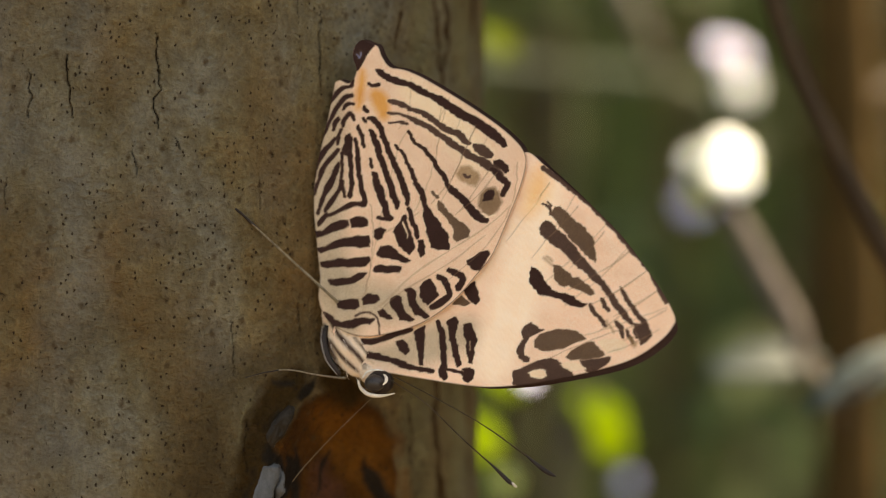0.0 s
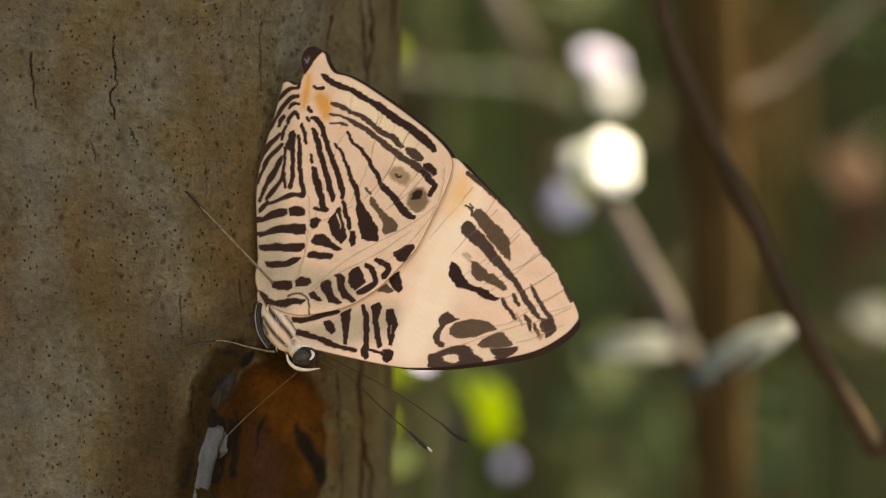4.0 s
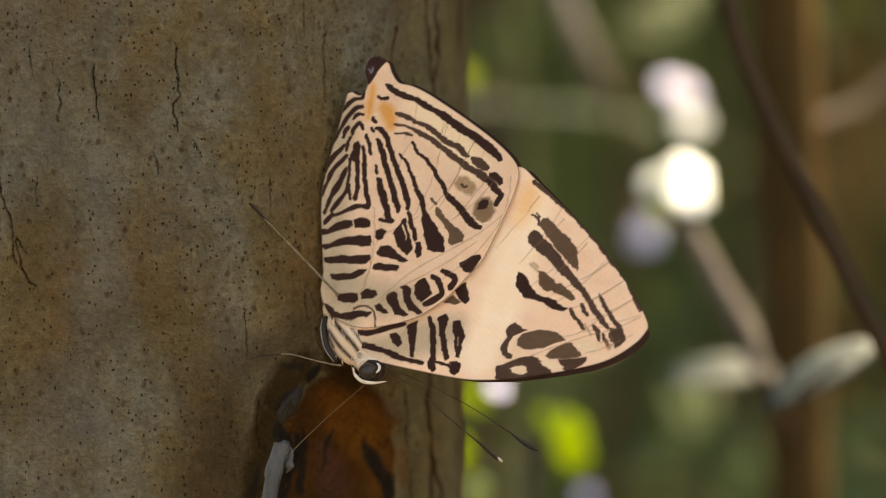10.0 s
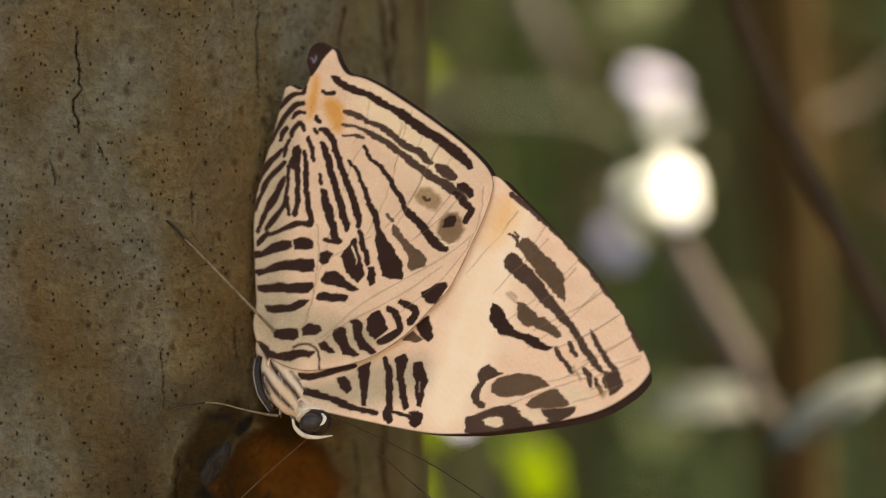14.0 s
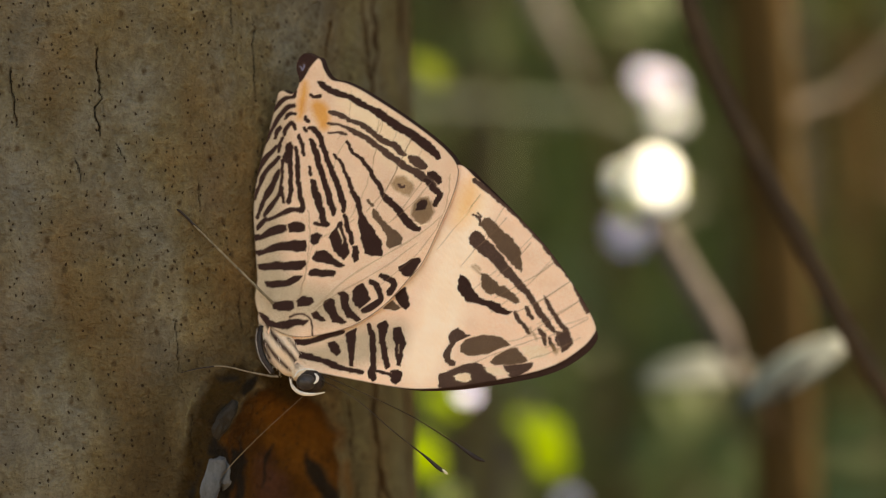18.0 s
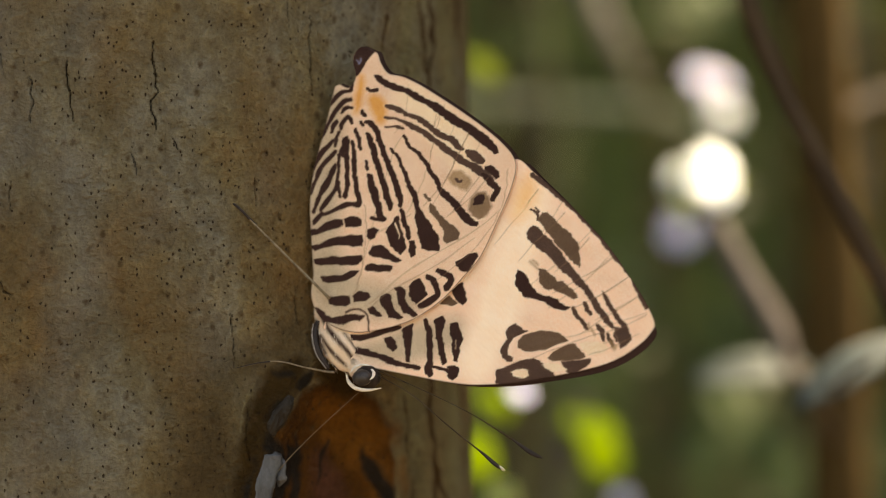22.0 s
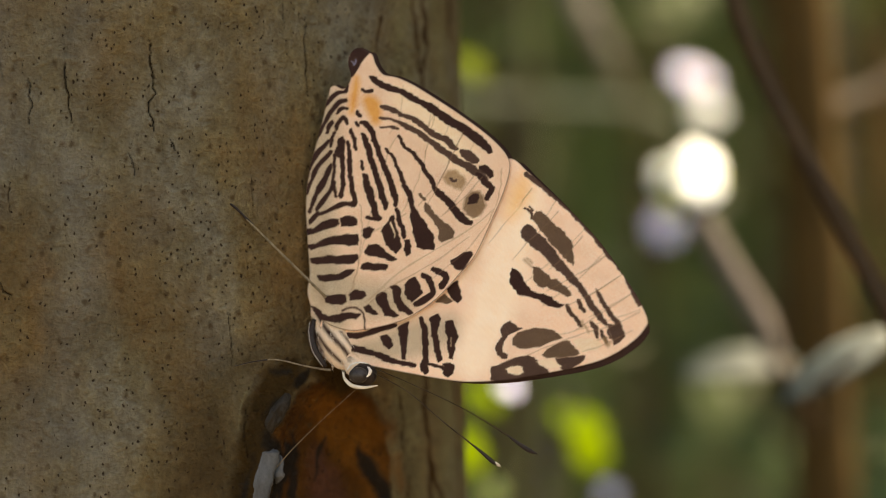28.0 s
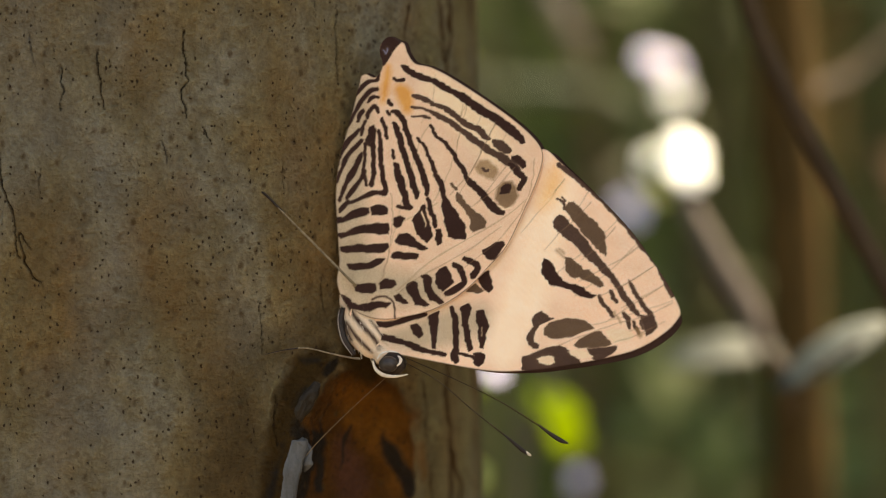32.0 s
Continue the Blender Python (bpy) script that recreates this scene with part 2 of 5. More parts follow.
vary(GREEN_LEAF, 0.7)
PETAL = mottled("white_petal", (0.76, 0.84, 0.86), (0.86, 0.93, 0.94), 60, 0.6, 0.1, 0.001, through=0.15)
BRANCH = mottled("grey_brown_branch", (0.024, 0.019, 0.015), (0.042, 0.033, 0.026), 60, 0.85, 0.4, 0.001)
RUSSET = mottled("russet_bark", (0.036, 0.024, 0.009), (0.08, 0.049, 0.017), 40, 0.9, 0.5, 0.001, stretch=(1, 1, 0.4), spec=0.1)
WOOD = mottled("brown_wood", (0.058, 0.037, 0.011), (0.145, 0.086, 0.027), 12, 0.85, 0.5, 0.004, stretch=(1, 1, 0.3))
SOIL = mottled("forest_soil", (0.05, 0.035, 0.02), (0.14, 0.1, 0.06), 9, 0.95, 0.6, 0.01)
WOODS = mottled("far_woods", (0.01, 0.022, 0.009), (0.09, 0.12, 0.03), 3.4, 0.95, 0.0)

# ---- mesh helpers ----


def mesh_of(name, bm, mat, smooth=True):
    me = bpy.data.meshes.new(name)
    bm.to_mesh(me)
    bm.free()
    me.materials.append(mat)
    if smooth:
        me.shade_smooth()
    return me


def part(name, bm, mat, parent=None, label=""):
    ob = new(name, mesh_of(name, bm, mat))
    if parent is not None:
        ob.parent = parent
    if label:
        ob["label"] = label
    return ob


def smooth_line(pts, steps=6):
    """Points on a Catmull-Rom line through pts (any number of values a point)."""
    p = np.array(pts, float)
    p = np.vstack([2 * p[0] - p[1], p, 2 * p[-1] - p[-2]])
    out = []
    for i in range(1, len(p) - 2):
        a, b, c, d = p[i - 1 : i + 3]
        for t in np.linspace(0, 1, steps, endpoint=False):
            out.append(0.5 * (2 * b + (c - a) * t + (2 * a - 5 * b + 4 * c - d) * t * t + (3 * b - a - 3 * c + d) * t**3))
    out.append(p[-2])
    return np.array(out)


def tube(bm, pts, sides=8, steps=6, rough=0.0, seed=0):
    """A round rod through pts of x, y, z, radius (metres)."""
    rnd = random.Random(seed)
    line = smooth_line(pts, steps)
    rings = []
    for i, (x, y, z, r) in enumerate(line):
        a, b = line[max(i - 1, 0)][:3], line[min(i + 1, len(line) - 1)][:3]
        q = Vector(b - a).to_track_quat("Z", "Y")
        ring = []
        for k in range(sides):
            w = 2 * math.pi * k / sides
            rr = max(r, 1e-6) * (1 + rough * rnd.uniform(-1, 1))
            ring.append(bm.verts.new(Vector((x, y, z)) + q @ Vector((rr * math.cos(w), rr * math.sin(w), 0))))
        rings.append(ring)
    for a, b in zip(rings, rings[1:]):
        for k in range(sides):
            bm.faces.new((a[k], a[(k + 1) % sides], b[(k + 1) % sides], b[k]))
    bm.faces.new(rings[0][::-1])
    bm.faces.new(rings[-1])
    return bm


def blob(bm, centre, radii, turn=None, seg=20, lumps=0.0, seed=0):
    """An egg of three radii (metres), with lumps."""
    made = bmesh.ops.create_uvsphere(bm, u_segments=seg, v_segments=seg * 2 // 3, radius=1)["verts"]
    off = Vector((seed * 3.1, seed * 1.7, 0))
    for v in made:
        k = 1 + lumps * noise.noise(v.co * 3 + off)
        co = Vector((v.co.x * radii[0], v.co.y * radii[1], v.co.z * radii[2])) * k
        v.co = (turn.to_matrix() @ co if turn else co) + Vector(centre)
    return bm


# ---- markings: strokes of (tone, points of u, v, width in mm) laid on a surface ----
DARK, UMBER, BROWN, TAN, ORANGE, APRICOT, BAND, HAZE, GREY, HONEY, SEPIA = (0.036, 0.016, 0.013), (0.078, 0.044, 0.033), (0.125, 0.077, 0.05), (0.42, 0.3, 0.2), (0.72, 0.34, 0.1), (0.95, 0.58, 0.27), (1.0, 0.785, 0.6), (0.3, 0.185, 0.095), (0.44, 0.355, 0.25), (0.84, 0.66, 0.46), (0.2, 0.12, 0.075)
SPOT, GLINT, GOLD = (0.84, 0.64, 0.46), (0.16, 0.16, 0.24), (0.15, 0.085, 0.038)
CRACK, STREAK, RUST, PALE, MUD, PITCH, OLIVE, EMBER, RUDDY, DIRT, SEAM = (0.007, 0.005, 0.004), (0.046, 0.021, 0.005), (0.126, 0.073, 0.03), (0.142, 0.142, 0.134), (0.05, 0.034, 0.015), (0.014, 0.011, 0.008), (0.17, 0.152, 0.077), (0.135, 0.05, 0.008), (0.075, 0.03, 0.018), (0.033, 0.018, 0.0045), (0.17, 0.15, 0.085)


def mark(strokes, tone, line):
    strokes.append((tone, line))


def wobble(uv, scale, amount, seed=0.0):
    """Uneven shifts of the points uv, so that edges are ragged."""
    d = np.zeros_like(uv)
    rnd = np.random.RandomState(int(seed) + 5)
    for octave in range(4):
        for _ in range(3):
            k = rnd.normal(size=2) * scale * 2**octave
            ph = rnd.uniform(0, 6.28, 2)
            w = uv @ k
            d[:, 0] += np.sin(w + ph[0]) / 1.7**octave
            d[:, 1] += np.sin(w + ph[1]) / 1.7**octave
    return uv + d * amount * 0.3


def cover(uv, line, soft, grow=0.0):
    """How far each point of uv lies under a stroke: 0 to 1."""
    pts = smooth_line(line, 4)
    reach = pts[:, 2].max() / 2 + soft * 2 + grow
    lo, hi = pts[:, :2].min(0) - reach, pts[:, :2].max(0) + reach
    pick = np.where(((uv > lo) & (uv < hi)).all(1))[0]
    out = np.zeros(len(uv))
    if not len(pick):
        return out
    p = uv[pick]
    best = np.full(len(pick), 1e9)
    for (x0, y0, w0), (x1, y1, w1) in zip(pts, pts[1:]):
        d = np.array((x1 - x0, y1 - y0))
        t = np.clip(((p - (x0, y0)) @ d) / max(d @ d, 1e-9), 0, 1)
        best = np.minimum(best, np.hypot(*(p - (x0, y0) - t[:, None] * d).T) - (w0 + (w1 - w0) * t) / 2 - grow)
    out[pick] = np.clip(0.5 - best / (2 * soft), 0, 1)
    return out


def inside(uv, ring):
    r = np.array(ring)
    hit = np.zeros(len(uv), bool)
    for (x0, y0), (x1, y1) in zip(r, np.roll(r, -1, 0)):
        if y0 == y1:
            continue
        cross = ((uv[:, 1] < y0) != (uv[:, 1] < y1)) & (uv[:, 0] < (x1 - x0) * (uv[:, 1] - y0) / (y1 - y0) + x0)
        hit ^= cross
    return hit


def nearest_on(uv, ring):
    r = np.array(ring)
    best, place = np.full(len(uv), 1e9), uv.copy()
    for a, b in zip(r, np.roll(r, -1, 0)):
        d = b - a
        t = np.clip(((uv - a) @ d) / max(d @ d, 1e-9), 0, 1)
        q = a + t[:, None] * d
        dist = np.hypot(*(uv - q).T)
        near = dist < best
        best[near], place[near] = dist[near], q[near]
    return place, best


def filled(uv, ring, soft, grow=0.0):
    """How far each point of uv lies within a closed outline: 0 to 1."""
    r = np.array(ring)
    lo, hi = r.min(0) - soft * 2 - grow, r.max(0) + soft * 2 + grow
    pick = np.where(((uv > lo) & (uv < hi)).all(1))[0]
    out = np.zeros(len(uv))
    if len(pick):
        p = uv[pick]
        d = nearest_on(p, ring)[1] * np.where(inside(p, ring), 1, -1)
        out[pick] = np.clip(0.5 + (d + grow) / (2 * soft), 0, 1)
    return out


def paint(me, colours):
    at = me.color_attributes.new("pigment", "FLOAT_COLOR", "POINT")
    at.data.foreach_set("color", np.ascontiguousarray(colours, dtype=np.float32).ravel())


def wing_mesh(name, ring, base, strokes, depth, step=0.13, edge=None, seed=1):
    """A thin cambered wing in the x-z plane. ring: its outline in mm; depth(u, v): its y in mm."""
    ring = smooth_line([*ring, ring[0]], 5)[:-1]
    lo, hi = ring.min(0) - step, ring.max(0) + step
    us, vs = np.arange(lo[0], hi[0] + step, step), np.arange(lo[1], hi[1] + step, step)
    gu, gv = np.meshgrid(us, vs)
    uv = np.stack([gu.ravel(), gv.ravel()], 1)
    w = len(us)
    within = inside(uv, ring)
    a = (np.arange(len(vs) - 1)[:, None] * w + np.arange(w - 1)[None]).ravel()
    quads = np.stack([a, a + 1, a + w + 1, a + w], 1)
    quads = quads[within[quads].any(1)]
    used = np.unique(quads)
    index = np.full(len(uv), -1)
    index[used] = np.arange(len(used))
    quads, uv, within = index[quads], uv[used], within[used]
    place, dist = nearest_on(uv, ring)
    uv[~within] = place[~within]
    dist[~within] = 0
    col = np.ones((len(uv), 4))
    col[:, :3] = base
    rag = wobble(uv, 4.0, 0.1, seed)
    slow = wobble(uv, 0.7, 1.0, seed + 3) - uv
    col[:, :3] *= 1 + 0.05 * np.clip(slow[:, :1], -1.5, 1.5)
    ridge = np.zeros(len(uv))
    broad = (BAND, GREY, HONEY, APRICOT)
    for tone, line in strokes:
        if tone in broad:
            k = cover(uv, line, 1.1)[:, None] * (1.0 if tone is BAND else 0.85)
        elif tone in (ORANGE, HAZE, GOLD):
            k = (cover if len(line[0]) == 3 else filled)(rag, line, 0.45 if tone is ORANGE else 0.2)[:, None] * (0.85 if tone in (HAZE, GOLD) else 1.0)
        elif tone in (TAN, SEPIA):
            k = cover(rag, line, 0.07)[:, None] * (0.7 if tone is TAN else 0.55)
            ridge += cover(uv, line, 0.35)
        else:
            under = cover if len(line[0]) == 3 else filled
            halo = under(rag, line, 0.3)[:, None] * 0.14
            col[:, :3] = col[:, :3] * (1 - halo) + np.array(TAN) * halo
            k = under(rag, line, 0.065, 0.0 if tone in (SPOT, GLINT) else 0.1 if tone is DARK else 0.07)[:, None]
        col[:, :3] = col[:, :3] * (1 - k) + np.array(tone) * k
    if edge:
        k = np.clip(1 - dist / 0.16, 0, 1)[:, None] * 0.8
        col[:, :3] = col[:, :3] * (1 - k) + np.array(edge) * k
    y = depth(uv[:, 0], uv[:, 1]) - 0.07 * ridge + 0.035 * slow[:, 1]
    verts = np.stack([uv[:, 0], y, uv[:, 1]], 1) * MM
    me = bpy.data.meshes.new(name)
    me.from_pydata(verts.tolist(), [], quads.tolist())
    me.materials.append(WING)
    me.shade_smooth()
    paint(me, col)
    return me


# ---- ground, far woods ----
bm = bmesh.new()
for i in range(41):
    for j in range(41):
        x, y = (i / 20 - 1) * 3, (j / 20 - 1) * 3
        bm.verts.new((x * abs(x) ** 1.6 * 3, y * abs(y) ** 1.6 * 3, 0.02 * noise.noise((i * 0.9, j * 0.9, 0)) if abs(x) + abs(y) > 0.3 else 0))
bm.verts.ensure_lookup_table()
for i in range(40):
    for j in range(40):
        k = i * 41 + j
        bm.faces.new([bm.verts[q] for q in (k, k + 41, k + 42, k + 1)])
tagged(part("ground", bm, SOIL), "brown forest soil under the trees", "ground", kind="structure")

bm = bmesh.new()
for i in range(49):
    w = radians(-100 + 200 * i / 48)
    for z in range(13):
        r = 5.0 + 0.7 * noise.noise((i * 0.5, z * 0.6, 3))
        bm.verts.new((r * math.sin(w), r * math.cos(w), -0.1 + z * 0.42))
bm.verts.ensure_lookup_table()
for i in range(48):
    for z in range(12):
        k = i * 13 + z
        bm.faces.new([bm.verts[q] for q in (k, k + 13, k + 14, k + 1)])
tagged(part("backdrop", bm, WOODS), "shady green and brown forest far behind the trunk", "forest", kind="structure")

# ---- the trunk ----
TX, TY, TR = -41.5, 344.1, 42.6
BARK_MARKS = []
mark(BARK_MARKS, CRACK, [(6.61, 23.50, 0.04), (6.82, 22.49, 0.11), (6.68, 21.13, 0.11), (7.09, 19.09, 0.13), (6.95, 18.07, 0.13), (7.29, 17.33, 0.13), (6.48, 16.37, 0.13), (6.48, 15.35, 0.13), (6.82, 14.20, 0.13), (7.09, 12.98, 0.04)])
mark(BARK_MARKS, CRACK, [(-3.00, 21.10, 0.06), (-3.14, 20.08, 0.13), (-3.00, 18.72, 0.13), (-2.73, 17.36, 0.13), (-2.73, 16.01, 0.11), (-2.25, 13.97, 0.04)])
mark(BARK_MARKS, CRACK, [(-7.75, 19.44, 0.06), (-7.18, 18.75, 0.11), (-7.40, 17.40, 0.11), (-7.04, 16.37, 0.13), (-7.61, 15.02, 0.08), (-7.33, 14.20, 0.13)])
mark(BARK_MARKS, CRACK, [(25.97, 26.63, 0.04), (25.81, 24.40, 0.11), (25.65, 23.70, 0.11), (25.89, 21.62, 0.11), (25.81, 19.53, 0.11), (26.14, 17.46, 0.04)])
mark(BARK_MARKS, CRACK, [(23.50, -5.12, 0.04), (23.34, -7.20, 0.11), (23.57, -8.93, 0.08), (23.89, -10.32, 0.04)])
mark(BARK_MARKS, CRACK, [(-9.91, 7.56, 0.06), (-10.21, 6.54, 0.11), (-10.28, 5.52, 0.08), (-10.13, 4.15, 0.04)])
mark(BARK_MARKS, CRACK, [(-12.13, -3.34, 0.17), (-11.53, -4.36, 0.15), (-11.01, -5.11, 0.13), (-10.06, -5.65, 0.06)])
mark(BARK_MARKS, CRACK, [(-11.24, 23.58, 0.04), (-11.01, 21.87, 0.06), (-10.65, 19.48, 0.04)])
mark(BARK_MARKS, CRACK, [(26.96, 30.37, 0.04), (27.55, 29.01, 0.08), (27.63, 28.32, 0.04)])
mark(BARK_MARKS, CRACK, [(22.95, 29.81, 0.06), (22.95, 26.35, 0.05), (23.11, 24.98, 0.04)])
mark(BARK_MARKS, CRACK, [(-14.88, 13.61, 0.08), (-15.35, 11.70, 0.17), (-15.19, 8.96, 0.19), (-15.04, 6.22, 0.19), (-14.26, 3.83, 0.17), (-13.49, 2.12, 0.15), (-13.19, -1.98, 0.13), (-12.73, -2.80, 0.17)])
mark(BARK_MARKS, CRACK, [(4.12, 10.59, 0.06), (4.59, 8.89, 0.08), (4.79, 7.87, 0.04)])
mark(BARK_MARKS, CRACK, [(8.85, 12.17, 0.06), (9.19, 11.29, 0.13), (9.46, 10.82, 0.04)])
mark(BARK_MARKS, CRACK, [(15.21, -8.14, 0.04), (15.56, -10.88, 0.06), (15.70, -14.31, 0.04)])
mark(BARK_MARKS, CRACK, [(17.35, -19.14, 0.05), (16.99, -22.56, 0.06), (17.28, -25.31, 0.04)])
mark(BARK_MARKS, CRACK, [(18.44, 7.63, 0.04), (18.59, 4.19, 0.05)])
mark(BARK_MARKS, CRACK, [(-11.38, -1.98, 0.04), (-12.88, 0.07, 0.13), (-12.13, -3.34, 0.17)])
mark(BARK_MARKS, OLIVE, [(42.51, 37.61, 4.09), (41.87, 10.16, 4.09), (42.51, -18.70, 4.09), (41.87, -38.85, 4.09)])
mark(BARK_MARKS, OLIVE, [(51.18, 38.52, 6.14), (52.22, 3.04, 6.14), (52.22, -39.97, 6.14)])
mark(BARK_MARKS, RUST, [(37.44, 35.71, 3.41), (38.10, 28.63, 3.00), (37.88, 23.62, 2.05)])
mark(BARK_MARKS, STREAK, [(42.64, 36.18, 0.65), (43.03, 31.88, 0.74), (43.57, 29.39, 0.55), (44.25, 26.55, 0.74), (44.82, 23.32, 0.55), (45.69, 20.46, 0.46)])
mark(BARK_MARKS, STREAK, [(46.15, 30.69, 0.37), (45.99, 28.86, 0.74), (47.08, 27.12, 1.02), (46.76, 25.27, 1.29), (47.08, 23.83, 0.83), (46.15, 21.21, 0.65), (46.45, 16.13, 0.55)])
mark(BARK_MARKS, STREAK, [(46.92, 36.60, 0.46), (46.45, 32.91, 0.55), (46.15, 30.69, 0.37)])
mark(BARK_MARKS, STREAK, [(45.69, 21.19, 0.46), (45.40, 10.26, 0.74), (45.99, -2.84, 0.55), (46.61, -13.07, 0.83)])
mark(BARK_MARKS, STREAK, [(46.61, -11.61, 1.02), (46.76, -18.18, 1.20), (46.45, -20.36, 1.02), (47.08, -22.95, 1.29), (47.24, -25.52, 1.02), (47.89, -28.13, 1.57), (48.92, -30.41, 1.20), (50.39, -33.12, 1.20), (49.64, -38.20, 1.11)])
mark(BARK_MARKS, STREAK, [(47.73, -28.85, 0.55), (47.40, -30.65, 0.92), (47.24, -32.83, 0.83), (47.89, -38.75, 0.74)])
mark(BARK_MARKS, STREAK, [(56.89, 37.65, 1.29), (55.96, 28.56, 2.03), (55.68, 25.54, 1.11)])
mark(BARK_MARKS, STREAK, [(56.26, -17.93, 0.92), (56.89, -20.97, 1.11), (56.57, -22.45, 0.37)])
mark(BARK_MARKS, STREAK, [(57.21, -25.88, 0.55), (57.91, -29.32, 0.83), (57.21, -39.04, 0.65)])
mark(BARK_MARKS, STREAK, [(41.87, -29.48, 0.37), (42.25, -31.67, 0.55), (41.87, -37.41, 0.46)])
mark(BARK_MARKS, STREAK, [(40.63, -18.61, 0.37), (41.12, -22.95, 0.55), (40.63, -25.79, 0.37)])
mark(BARK_MARKS, STREAK, [(36.69, 22.84, 0.38), (37.23, 27.14, 0.62)])
mark(BARK_MARKS, RUST, [(1.89, 21.09, 6.14), (1.22, 17.70, 4.09)])
mark(BARK_MARKS, RUST, [(-10.65, 1.43, 6.14), (-11.38, -3.34, 4.09)])
mark(BARK_MARKS, RUST, [(4.59, 2.78, 4.09), (4.93, -1.97, 2.73)])
mark(BARK_MARKS, RUST, [(10.69, -17.64, 4.77), (12.07, -23.12, 6.14), (11.38, -29.92, 6.14)])
mark(BARK_MARKS, RUST, [(20.66, 9.72, 5.46), (21.42, 1.45, 6.14), (22.18, -6.84, 5.46), (20.66, -12.34, 4.77)])
mark(BARK_MARKS, RUST, [(8.64, -8.09, 5.46), (10.69, -13.55, 6.82)])
mark(BARK_MARKS, RUST, [(18.44, 17.93, 2.73), (20.66, 7.65, 4.09)])
mark(BARK_MARKS, PALE, [(-2.86, 7.53, 4.77), (-2.86, 1.42, 6.14), (-2.18, -8.07, 6.14), (-3.55, -21.64, 4.77)])
mark(BARK_MARKS, PALE, [(-9.5, 31.0, 6.0), (-11.0, 22.0, 6.0), (-9.0, 12.0, 4.0)])
mark(BARK_MARKS, PALE, [(0.5, 31.0, 4.0), (-2.0, 25.0, 4.5)])
mark(BARK_MARKS, PALE, [(-7.75, -17.60, 4.09), (-9.19, -31.23, 5.46)])
mark(BARK_MARKS, PALE, [(5.26, 8.21, 3.41), (5.94, 0.75, 1.36)])
mark(BARK_MARKS, MUD, [(16.99, -15.02, 4.09), (14.15, -19.07, 6.14), (12.76, -25.86, 8.87), (12.07, -34.03, 10.23)])
mark(BARK_MARKS, MUD, [(21.42, -12.35, 4.09), (24.52, -11.03, 3.41)])
mark(BARK_MARKS, MUD, [(40.63, -21.48, 0.95), (41.12, -25.83, 0.82), (40.63, -32.98, 0.95)])
SCAR_MARKS = []
mark(SCAR_MARKS, DIRT, [(23.34, -14.81, 3.14), (20.36, -17.84, 4.50), (18.88, -21.93, 4.50), (18.44, -26.04, 5.18), (17.57, -36.98, 6.55)])
mark(SCAR_MARKS, DIRT, [(27.80, -14.93, 3.41), (30.95, -17.07, 3.00)])
mark(SCAR_MARKS, EMBER, [(30.41, -20.62, 4.09), (33.18, -23.22, 4.77), (35.15, -26.16, 3.41)])
mark(SCAR_MARKS, EMBER, [(26.55, -19.42, 2.05), (29.09, -20.92, 2.73)])
mark(SCAR_MARKS, EMBER, [(36.69, -28.03, 2.05), (36.69, -31.24, 1.64)])
mark(SCAR_MARKS, EMBER, [(20.89, -22.54, 0.61), (20.66, -23.71, 0.55)])
mark(SCAR_MARKS, RUDDY, [(28.65, -26.14, 2.73), (29.52, -30.04, 4.09), (29.96, -36.37, 4.09)])
mark(SCAR_MARKS, PITCH, [(25.32, -15.21, 0.82), (24.20, -16.57, 1.50), (23.57, -17.38, 0.95)])
mark(SCAR_MARKS, PITCH, [(20.66, -15.44, 0.68), (22.95, -15.29, 0.82)])
mark(SCAR_MARKS, PITCH, [(20.66, -19.23, 1.36), (19.77, -21.27, 1.36), (19.62, -23.46, 1.36)])
mark(SCAR_MARKS, PITCH, [(20.66, -24.05, 2.05), (21.42, -26.84, 2.05), (21.26, -30.28, 2.05)])
mark(SCAR_MARKS, PITCH, [(17.71, -24.64, 1.09), (16.99, -28.04, 0.95), (16.42, -31.45, 0.95)])
mark(SCAR_MARKS, PITCH, [(22.95, -24.14, 0.95), (23.42, -25.89, 2.18), (22.95, -27.94, 1.64)])
mark(SCAR_MARKS, SEAM, [(18.29, -16.28, 0.14), (17.28, -17.90, 0.23), (16.56, -19.67, 0.20), (16.06, -21.85, 0.16)])
mark(SCAR_MARKS, EMBER, [(28.27, -19.26, 2.06), (32.06, -21.17, 2.74), (37.93, -23.24, 2.33)])
mark(SCAR_MARKS, EMBER, [(29.66, -23.18, 1.51), (33.57, -23.72, 2.06)])
mark(SCAR_MARKS, PITCH, [(24.07, -22.96, 0.41), (24.58, -25.07, 1.10), (24.84, -27.87, 1.37), (24.50, -30.65, 1.51)])
mark(SCAR_MARKS, PITCH, [(34.82, -25.21, 0.55), (35.68, -27.04, 1.51), (37.02, -29.27, 1.92), (37.93, -31.84, 1.64)])
mark(SCAR_MARKS, PITCH, [(29.66, -23.89, 0.41), (28.73, -25.61, 0.69), (28.27, -28.40, 0.55)])
mark(SCAR_MARKS, PITCH, [(25.16, -15.55, 0.55), (24.21, -16.43, 1.23), (23.26, -17.23, 0.69)])
mark(SCAR_MARKS, RUDDY, [(31.57, -28.22, 0.96), (32.06, -31.08, 1.78)])
mark(SCAR_MARKS, EMBER, [(39.36, -27.27, 0.55), (40.11, -30.20, 0.69)])
mark(SCAR_MARKS, DIRT, [(20.66, -16.47, 1.37), (18.44, -19.17, 1.78), (17.35, -22.57, 1.64), (16.99, -26.67, 1.37)])
